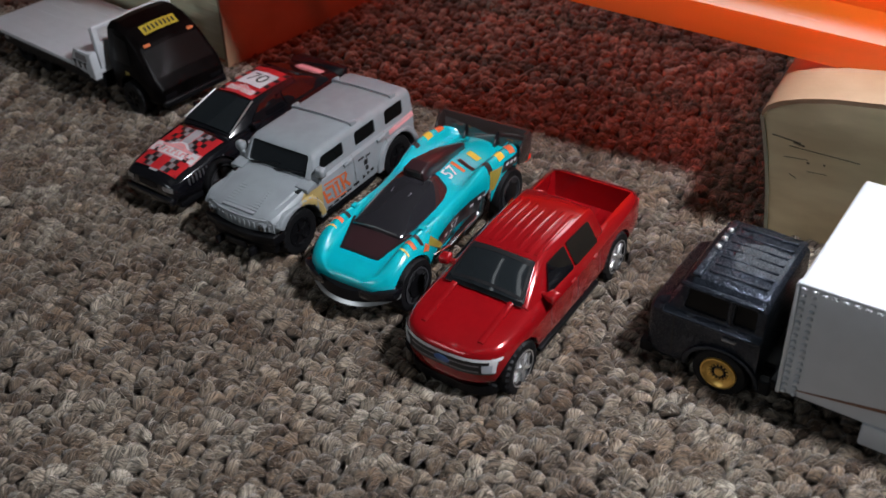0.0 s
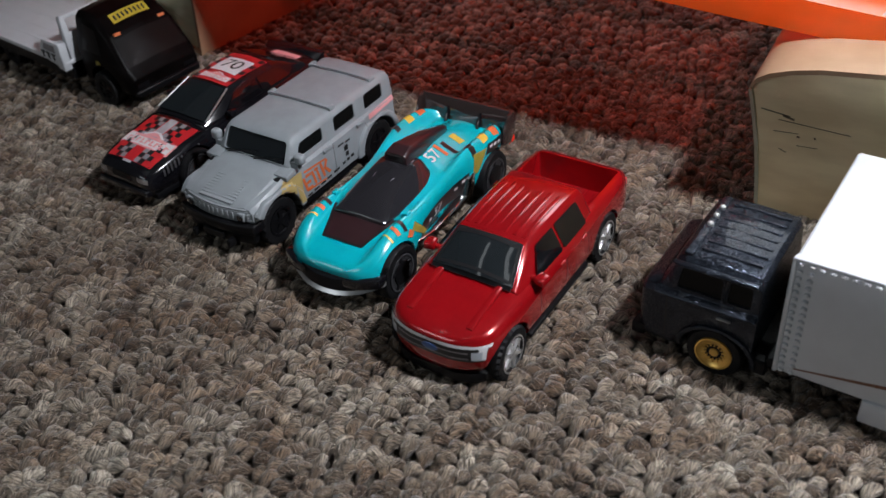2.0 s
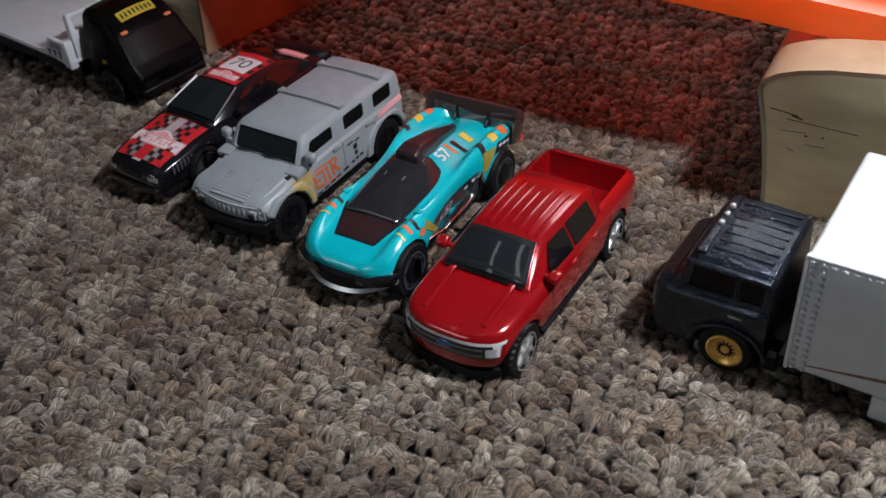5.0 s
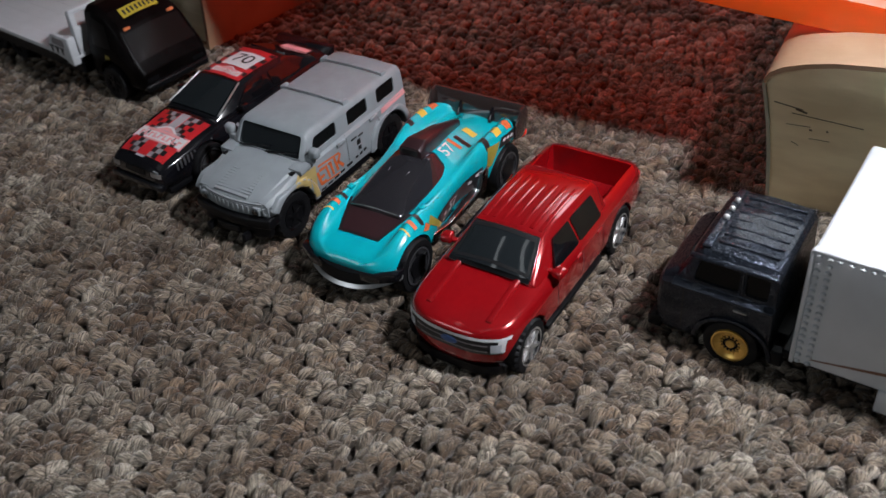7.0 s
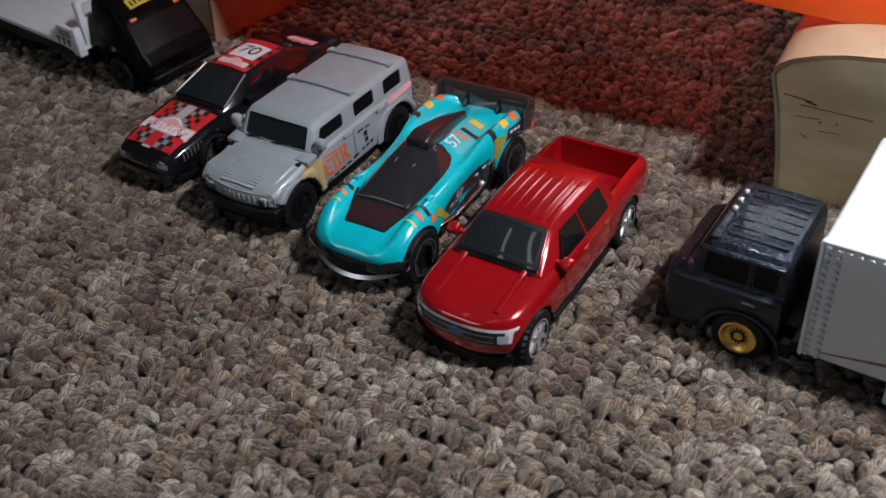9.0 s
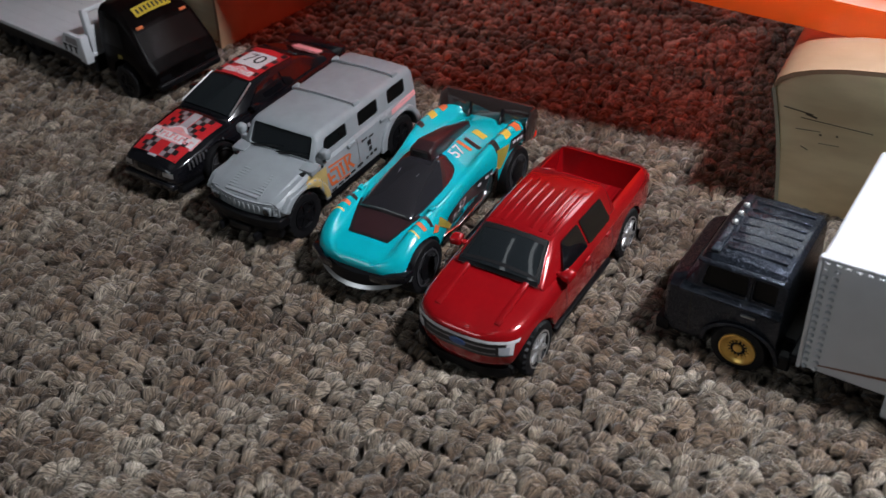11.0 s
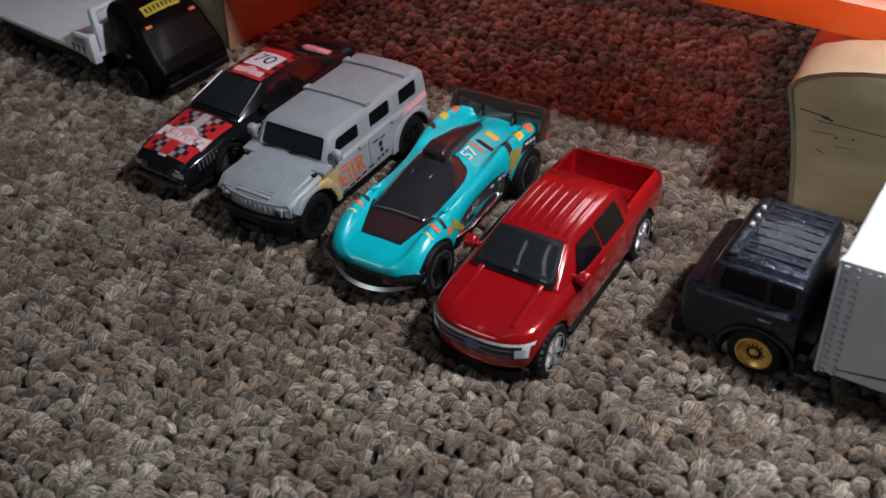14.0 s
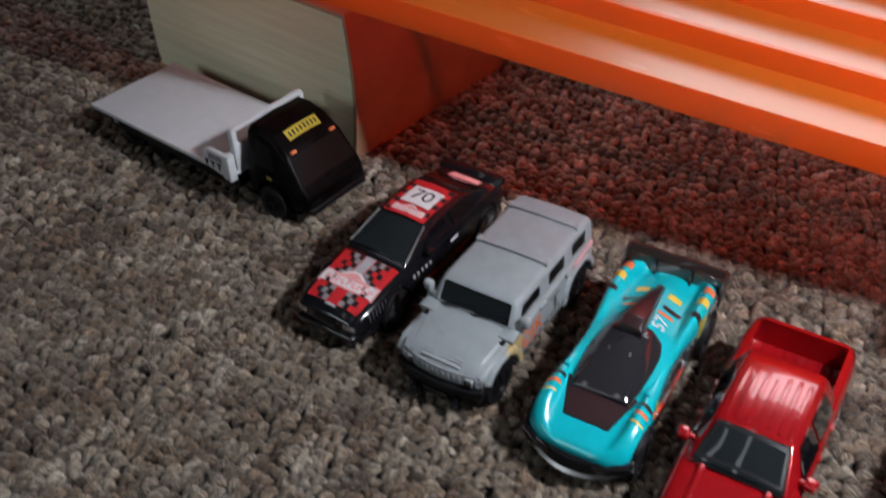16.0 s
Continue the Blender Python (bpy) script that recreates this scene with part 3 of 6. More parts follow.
def loop_fibres(prm, per, rng, keep):
    """Fine strands lying along and off the loops."""
    sel = np.flatnonzero(keep(prm[0], prm[1]))
    idx = np.repeat(sel, per)
    cx, cy, turn, la, lb, lc, top, lean, twist, phase, groove, lobes = [a[idx][:, None] for a in prm]
    n, m = idx.size, 3
    t = np.linspace(0, 1, m)[None]
    s0, ln = rng.uniform(-0.95, 0.5, (n, 1)), rng.uniform(0.35, 1.0, (n, 1))
    S = s0 + ln * t
    PH = rng.uniform(0.25, 2.9, (n, 1)) + rng.normal(0, 0.75, (n, 1)) * t - 0.8 * twist * (S - s0)
    up = rng.uniform(0.02, 0.10, (n, 1)) + rng.exponential(0.36, (n, 1)) * np.abs(t - rng.uniform(0, 1, (n, 1))) ** 1.5
    Sc = np.clip(S, -1, 1)
    rad = np.sqrt(np.clip(1 - np.abs(Sc) ** 2.4, 0, 1)) * 0.98 + 0.02
    wob = 1 + groove * np.cos(lobes * PH + 2.4 * twist * Sc + phase) + 0.05 * np.sin(3.1 * Sc + phase * 2 + PH)
    lx = la * S
    ly = (lb * rad * wob + up) * np.cos(PH) + 0.22 * lb * np.sin(1.5 * Sc + phase) - 0.5 * lb * Sc ** 2
    lz = (lc * rad * wob + up) * np.sin(PH) - 0.40 * Sc ** 2 * lc + lean * lx
    c, sn = np.cos(turn), np.sin(turn)
    X, Y, Z = cx + lx * c - ly * sn, cy + lx * sn + ly * c, (top - lc) + lz
    w = rng.uniform(0.04, 0.10, (n, 1))
    dx, dy = np.gradient(X, axis=1), np.gradient(Y, axis=1)
    q = np.sqrt(dx * dx + dy * dy) + 1e-6
    ring = [np.stack([X - dy / q * w * math.cos(2.094 * k), Y + dx / q * w * math.cos(2.094 * k), Z + w * math.sin(2.094 * k)], -1) for k in range(3)]
    v = np.stack(ring, 2).reshape(-1, 3)
    i = np.arange(m - 1)[:, None] * 3
    k = np.arange(3)[None]
    f = np.stack([i + k, i + (k + 1) % 3, i + 3 + (k + 1) % 3, i + 3 + k], -1).reshape(-1, 4)
    quads = (np.arange(n)[:, None, None] * m * 3 + f[None]).reshape(-1, 4)
    uv = np.tile(np.stack([np.repeat(t.ravel(), 3), np.zeros(m * 3)], -1), (n, 1)) + np.repeat(rng.uniform(0, 9, (n, 2)), m * 3, 0)
    return v, quads, uv


def stuff_mesh(name, verts, quads, uv, mat, label, category):
    me = bpy.data.meshes.new(name)
    me.vertices.add(len(verts))
    me.vertices.foreach_set("co", (verts * MM).astype(np.float32).ravel())
    me.loops.add(quads.size)
    me.loops.foreach_set("vertex_index", quads.astype(np.int32).ravel())
    me.polygons.add(len(quads))
    me.polygons.foreach_set("loop_start", np.arange(0, quads.size, 4, dtype=np.int32))
    layer = me.uv_layers.new(name="strand")
    layer.data.foreach_set("uv", uv[quads.ravel()].astype(np.float32).ravel())
    me.update(calc_edges=True)
    me.polygons.foreach_set("use_smooth", [True] * len(quads))
    me.materials.append(mat)
    return tagged(new(name, me), label, category, kind="stuff")


rng = np.random.default_rng(7)
near = grow_pile(-240, 150, 100, 330, 4.15, 2.9, 9, 9, rng)
far = grow_pile(-320, 330, 330, 640, 4.4, 2.95, 6, 7, rng)
rest = grow_pile(-640, 640, -160, 900, 11.5, 9.5, 4, 5, rng, keep=lambda x, y: ~((x > -242) & (x < 152) & (y > 98) & (y < 332)) & ~((x > -322) & (x < 332) & (y > 328) & (y < 642)))
parts_, faces_, uvs_, base = [], [], [], 0
for v, q, u, _ in (near, far, rest):
    parts_.append(v), faces_.append(q + base), uvs_.append(u)
    base += len(v)
stuff_mesh("carpet_pile", np.concatenate(parts_), np.concatenate(faces_), np.concatenate(uvs_), PILE, "mottled grey-brown chunky loop pile carpet", "carpet")


def stray_fibres(n, rng):
    """Thin hairs that stand out of the pile."""
    x, y = rng.uniform(-230, 150, n), 105 + 250 * rng.uniform(0, 1, n) ** 1.4
    a, ln, h = rng.uniform(0, 6.28, n), rng.uniform(2.0, 5.5, n), rng.uniform(0.3, 1.3, n)
    bend = rng.normal(0, 0.9, n)
    t = np.linspace(0, 1, 6)
    ang = a[:, None] + bend[:, None] * t
    px = x[:, None] + np.cumsum(np.cos(ang), 1) * ln[:, None] / 6
    py = y[:, None] + np.cumsum(np.sin(ang), 1) * ln[:, None] / 6
    pz = 0.3 + 4 * h[:, None] * t * (1 - t) + 0.25
    w = 0.055
    ring = []
    for k in range(3):
        g = 2.094 * k
        ring.append(np.stack([px - np.sin(ang) * w * math.cos(g), py + np.cos(ang) * w * math.cos(g), pz + w * math.sin(g) + 0 * px], -1))
    v = np.stack(ring, 2).reshape(-1, 3)
    i = np.arange(5)[:, None] * 3
    k = np.arange(3)[None]
    q = np.stack([i + k, i + (k + 1) % 3, i + 3 + (k + 1) % 3, i + 3 + k], -1).reshape(-1, 4)
    quads = (np.arange(n)[:, None, None] * 18 + q[None]).reshape(-1, 4)
    uv = np.tile(np.stack([np.repeat(t, 3), np.zeros(18)], -1), (n, 1)) + np.repeat(rng.uniform(0, 9, (n, 2)), 18, 0)
    return v, quads, uv


strays, strands = stray_fibres(2200, rng), loop_fibres(near[3], 18, rng, lambda x, y: (y < 300) & (x > -215) & (x < 140))
stuff_mesh("carpet_fibre", np.concatenate([strays[0], strands[0]]), np.concatenate([strays[1], strands[1] + len(strays[0])]), np.concatenate([strays[2], strands[2]]), STRAND, "loose pale wool hairs standing out of the carpet", "carpet")

# ---- the orange track on its two books ----
TRACK_AT = at(104.2, 216.2, -34.84, 49.0, 2.5, 5.12)


def track_lane(place):
    t = thing("toy_track", "bright orange translucent plastic toy car track lane on books", "toy track", place, "track lanes side by side")
    floor = part("lane_floor", box(-330, 190, 1.1, 32.2, 0.4, 1.6, 0.15, 1), TRACK, t)
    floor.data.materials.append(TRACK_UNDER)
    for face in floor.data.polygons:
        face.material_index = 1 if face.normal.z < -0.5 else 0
    for y in (0.0, 32.1):
        part("side_rail", prism([(y, 0), (y + 1.1, 0), (y + 1.1, 7.6), (y + 0.95, 8.5), (y + 0.15, 8.5), (y, 7.6)], -330, 190, "x"), TRACK, t)
    return t


lane = track_lane(TRACK_AT)
for k in (1, 2):
    copy_thing(lane, TRACK_AT @ Matrix.Translation((0, 33.35 * k * MM, 0)))


def thick_book(place):
    """A thick paperback lying flat: stacked page blocks, card covers and a slightly round spine."""
    b = thing("thick_book", "thick yellowed paperback lying flat with a tan card spine", "book", place)
    H, U, V = 56.7, 165.0, 113.0
    rng = random.Random(5)
    z = 2.0
    while z < H - 2.2:
        h = rng.uniform(0.8, 1.9)
        h = min(h, H - 2.0 - z)
        bulge = 2.2 * math.sin(math.pi * z / H)
        o = rng.uniform(-0.09, 0.09) - bulge * 0.5
        part("page_block", moved(box(o, U - 2, 1.4 - bulge * 0.9, V + rng.uniform(-0.25, 0.25), z + 0.02, z + h, 0.08, 1), Matrix.Rotation(radians(rng.uniform(-0.12, 0.12)), 4, "Y")), PAGES, b)
        z += h
    for z0 in (0.0, H - 1.9):
        part("cover_board", box(-1.2, U, 0.5, V + 1.5, z0, z0 + 1.9, 0.4, 2), COVER, b, "tan card cover")
    n = 14
    out = [(-0.2 - 2.3 * math.sin(math.pi * i / n), H * i / n) for i in range(n + 1)]
    ins = [(y + 1.4, zz) for y, zz in out[::-1]]
    part("spine", prism(out + ins, -1.4, U, "x"), COVER, b, "tan card spine")
    return b


thick_book(at(-56.5, 346.2, 42.8))


def leaning_book(place):
    """A thick clothbound book whose block has slumped forward, with a rounded top corner."""
    b = thing("clothbound_book", "thick old buff clothbound book with scuffs and a tan cover", "book", place)
    H = 48.6
    outline = [(0.0, 0.0), (-0.6, 37.4), (-0.2, 39.6), (1.4, 41.8), (4.6, 43.8), (10, 45.7), (17, 47.2), (31, 48.6), (60, 47.6), (150, 41.5), (150, 0.0)]

    def slump(bm):
        for v in bm.verts:
            k = 1 - v.co.z / H
            v.co.y += 9.6 * k
            v.co.x += 6.0 * k + 1.2 * math.sin(math.pi * (1 - k))
        return bm

    body = prism(outline, 0, 112, "y")
    bmesh.ops.subdivide_edges(body, edges=[e for e in body.edges if abs(e.verts[0].co.z - e.verts[1].co.z) > 20], cuts=8, use_grid_fill=True)
    part("book_block", slump(body), BUFF, b)
    top = [(x, z + 0.12) for x, z in outline[2:-1]]
    part("top_cover", slump(prism(top + [(x, z + 1.3) for x, z in top[::-1]], -0.9, 113, "y")), COVER, b, "tan card cover")
    side = prism([(-0.9, -0.6), (-0.06, -0.6), (-0.06, 113), (-0.9, 113)], 0, 39.6, "z")
    bmesh.ops.subdivide_edges(side, edges=[e for e in side.edges if abs(e.verts[0].co.z - e.verts[1].co.z) > 20], cuts=8, use_grid_fill=True)
    part("board_edge", slump(side), EDGE, b, "worn pale green board edge")
    for x, z, lx, lz, a in ((5.0, 33.6, 7.0, 0.3, -9), (8.0, 32.6, 2.8, 0.55, -16), (14, 31.0, 17, 0.2, -4), (7, 28.0, 6.0, 0.15, 3), (10, 27.2, 0.7, 0.5, 0), (14, 27.6, 0.5, 0.5, 0), (6, 22.0, 2.0, 0.2, -30), (12, 24.5, 5.0, 0.12, 2)):
        bar = moved(box(-lx / 2, lx / 2, -0.14, 0.1, -lz / 2, lz / 2, 0.05, 1), Matrix.Translation((x, 0, z)) @ Matrix.Rotation(radians(-a), 4, "Y"))
        part("scuff", slump(bar), INK_LINE, b, "dark scuff mark")
    return b


leaning_book(at(91.0, 205.3, -35.6))

# ---- the toy cars; x runs forward, y to the car's left ----
def flip(points, side):
    return points if side > 0 else [(x, -y, z) for x, y, z in points][::-1]


def red_pickup(place):
    p = thing("toy_pickup", "glossy dark red die-cast toy pickup with an open bed", "toy car", place, "toy cars in a row")

    def sec(w, zb, zs, zt, zc):
        return [(0, zb), (w - 2.4, zb), (w - 0.5, zb + 1.6), (w, zb + 4.2), (w - 0.1, zs - 2.2), (w - 0.5, zs), (w - 2.0, zt), (w - 3.4, zt + 0.2), (0, zc)]

    lower = loft([(-41.9, sec(13.0, 7.0, 17.2, 18.0, 18.2)), (-41.4, sec(13.9, 6.2, 17.6, 18.4, 18.4)), (-34, sec(14.6, 5.2, 17.6, 18.6, 18.6)), (-20, sec(14.7, 5.0, 17.4, 18.6, 18.6)),
                  (0, sec(14.7, 5.0, 17.2, 18.5, 18.6)), (13, sec(14.6, 5.0, 17.0, 18.4, 18.9)), (19, sec(14.6, 5.0, 16.7, 17.9, 18.7)), (25.4, sec(14.3, 5.4, 16.2, 17.4, 18.1)),
                  (28.8, sec(13.4, 5.7, 15.8, 16.9, 17.6)), (30.8, sec(11.8, 6.0, 15.3, 16.4, 17.1)), (32.3, sec(9.4, 6.4, 14.8, 15.9, 16.5)), (33.2, sec(6.6, 6.8, 14.2, 15.2, 15.8)), (33.6, sec(4.2, 7.4, 13.4, 14.2, 14.8))])
    lower = solid(lower, smooth=1, cutters=[box(-39.9, -21.4, -11.5, 11.5, 10.2, 40, 0.4, 2)] + [arch_cut(x, 6.4, 8.0, s * 10.2, s * 18) for x in (-26.6, 22.2) for s in (1, -1)])
    cab = loft([(-20.6, [(0, 16), (12.9, 16), (12.9, 18.5), (10.2, 23.4), (9.0, 24.3), (0, 24.8)]), (-16, [(0, 16), (13.0, 16), (13.0, 18.6), (10.1, 23.8), (9.0, 24.8), (0, 25.4)]),
                (-4, [(0, 16), (13.0, 16), (13.0, 18.6), (10.0, 24.0), (8.9, 25.0), (0, 25.7)]), (5.0, [(0, 16), (12.9, 16), (12.9, 18.6), (9.7, 23.7), (8.6, 24.6), (0, 25.3)]),
                (15.6, [(0, 16), (12.2, 16), (12.2, 18.2), (11.6, 18.7), (11.0, 18.9), (0, 19.3)])])
    cab = solid(cab, bevel=0.5, segments=3, angle=18)
    ribs = []
    for y in (-7.4, -5.0, -2.5, 0, 2.5, 5.0, 7.4):
        top = [(-18.0 + 2.2 * k, 25.72 - 0.006 * y * y - 0.0052 * (-18.0 + 2.2 * k + 5.5) ** 2) for k in range(11)]
        ribs.append(prism([(-18.0, 24.2)] + top + [(4.0, 24.2)], y - 0.6, y + 0.6, bevel=0.14))
    bulge = [prism([(15.5, 18.0), (29.4, 16.4), (29.4, 17.5), (15.5, 19.4)], s * 6.9, s * 8.6, bevel=0.35) for s in (1, -1)]
    bed_ribs = [box(-39.6, -21.8, y - 0.35, y + 0.35, 10.0, 10.6, 0.12, 1) for y in (-9, -6, -3, 0, 3, 6, 9)]
    part("body", lower, RED, p)
    part("cab", cab, RED, p)
    for r in ribs:
        part("roof_rib", r, RED, p)
    for r in bulge:
        part("hood_bulge", r, RED, p)
    for r in bed_ribs:
        part("bed_rib", r, RED, p)
    tree = tree_of(lower, cab)
    part("chassis", box(-38, 30, -12, 12, 3.6, 6.2, 0.5), DARK, p, "black plastic chassis")
    screen = bowed_pane([(15.0, -10.7, 19.2), (15.0, 10.7, 19.2), (5.9, 8.5, 24.5), (5.9, -8.5, 24.5)], 1.1, 0.34, 0.8)
    part("windshield", screen, SCREEN, p, "dark smoked windshield")
    glass = tree_of(screen, cab)
    part("windshield_border", joined(decal(glass, [(7.6, -8.6), (7.6, 8.6), (6.1, 8.1), (6.1, -8.1)], "top", 0.09, 20, 3), decal(glass, [(14.9, -9.6), (14.9, 9.6), (14.2, 9.6), (14.2, -9.6)], "top", 0.09, 20, 2),
                                     *(decal(glass, [(14.6, s * 9.3), (14.6, s * 10.1), (7.0, s * 8.5), (7.0, s * 7.8)], "top", 0.09, 2, 12) for s in (1, -1))), BLACK_INK, p, "black printed windshield border")
    part("rear_window", panel([(-20.75, 9.6, 19.4), (-20.75, -9.6, 19.4), (-20.75, -8.2, 23.4), (-20.75, 8.2, 23.4)], 0.12, 0.4, 0.2, 0.8), SMOKE, p)
    for s in (1, -1):
        for a in ([(8.6, 13.35, 18.5), (-4.2, 13.35, 17.9), (-4.2, 10.2, 23.7), (3.8, 10.1, 23.6)], [(-4.9, 13.35, 17.9), (-16.6, 13.35, 17.9), (-16.2, 10.4, 23.6), (-4.9, 10.2, 23.7)]):
            part("side_window", panel(flip(a, -s), 0.3, 0.5, 0.15, 0.7), SMOKE, p)
        mir = moved(box(-1.7, 1.7, -1.5, 1.5, -1.1, 1.1, 0.7, 3), Matrix.Translation((9.2, s * 15.0, 19.2)) @ Matrix.Rotation(radians(-12 * s), 4, "Z"))
        part("mirror", joined(mir, box(8.3, 9.7, min(s * 12, s * 14.2), max(s * 12, s * 14.2), 18.2, 19.2, 0.3)), RED, p)
        part("side_step", box(-17, 13.2, min(s * 12.6, s * 14.3), max(s * 12.6, s * 14.3), 4.2, 5.6, 0.5), DARK, p, "black side step")
        part("headlight", decal(tree, [(s * 9.6, 11.3), (s * 11.5, 11.2), (s * 11.6, 13.5), (s * 9.6, 13.5)], "front", 0.44), CLEAR, p, "pale printed headlight")
        part("light_strip_side", decal(tree, [(s * 11.0, 11.3), (s * 12.1, 11.0), (s * 12.4, 14.3), (s * 11.0, 14.3)], "front", 0.32, 8, 6), WHITE_INK, p, "white printed light strip")
        part("tail_lamp", box(-42.0, -41.2, min(s * 11.2, s * 13.2), max(s * 11.2, s * 13.2), 12.5, 16.0, 0.3), RED_INK, p)
        part("door_seam", joined(decal(tree, [(8.6, 7), (8.9, 7), (8.9, 18), (8.6, 18)], "left" if s > 0 else "right", 0.06), decal(tree, [(-4.6, 7), (-4.3, 7), (-4.3, 18), (-4.6, 18)], "left" if s > 0 else "right", 0.06),
                                decal(tree, [(-16.2, 9), (-15.9, 9), (-15.9, 18), (-16.2, 18)], "left" if s > 0 else "right", 0.06)), BLACK_INK, p, "dark door seams")
        for x in (-2.2, -13.6):
            part("door_handle", moved(box(-1.2, 1.2, -0.25, 0.35, -0.3, 0.3, 0.15, 1), Matrix.Translation((x, s * 14.5, 15.8))), RED, p)
        for x in (22.2, -26.6):
            wheel(p, x, s, 6.9, 6.9, 5.2, 14.5, 4.7, BRIGHT_RIM, "spokes", 6, 26, "silver six-spoke wheel with a black tyre")
    part("grille", decal(tree, [(-12.0, 10.6), (12.0, 10.6), (12.6, 14.4), (-12.6, 14.4)], "front", 0.2, 24, 6), BLACK_INK, p, "black printed grille")
    for z in (11.3, 12.9):
        part("grille_bar", decal(tree, [(-9.0, z), (9.0, z), (9.0, z + 0.35), (-9.0, z + 0.35)], "front", 0.3, 12, 1), GREY_INK, p)
    part("light_strip", decal(tree, [(-12.9, 14.2), (12.9, 14.2), (13.0, 14.9), (-13.0, 14.9)], "front", 0.34, 30, 3), WHITE_INK, p, "white printed light strip")
    part("badge", moved(lathe([(1.0, -0.3), (1.0, 0.25), (0.8, 0.35), (0.05, 0.35)], 24, "x"), Matrix.Translation((33.6, 0, 12.6)) @ Matrix.Diagonal((1, 2.1, 1.0, 1))), BLUE_INK, p, "oval blue badge")
    part("front_bumper", loft([(25.6, [(0, 3.4), (13.0, 3.4), (13.4, 4.4), (13.0, 5.9), (0, 5.9)]), (29.2, [(0, 3.4), (11.8, 3.4), (12.3, 4.4), (11.9, 5.9), (0, 5.9)]), (31.7, [(0, 3.4), (9.2, 3.4), (9.7, 4.4), (9.3, 6.2), (0, 6.2)]), (33.0, [(0, 3.8), (5.6, 3.8), (6.0, 4.5), (5.6, 6.4), (0, 6.4)])]), DARK, p, "black lower bumper")
    part("wiper_cowl", panel([(15.9, -10.6, 18.9), (15.9, 10.6, 18.9), (15.0, 10.3, 19.5), (15.0, -10.3, 19.5)], 0.35, 0.4, 0, 0.2), DARK, p, "black cowl strip")
    return p


red_pickup(at(28.4, 188.0, 230.3, -2.0))


def inset_windows(corner_sets, depth=0.7):
    """Cutters for window openings, and the panes that sit back in them."""
    return [panel(c, 1.2, 1.2 + depth, 0.0, 0.8) for c in corner_sets], [panel(c, -depth + 0.35, 0.3, -0.25, 0.8) for c in corner_sets]


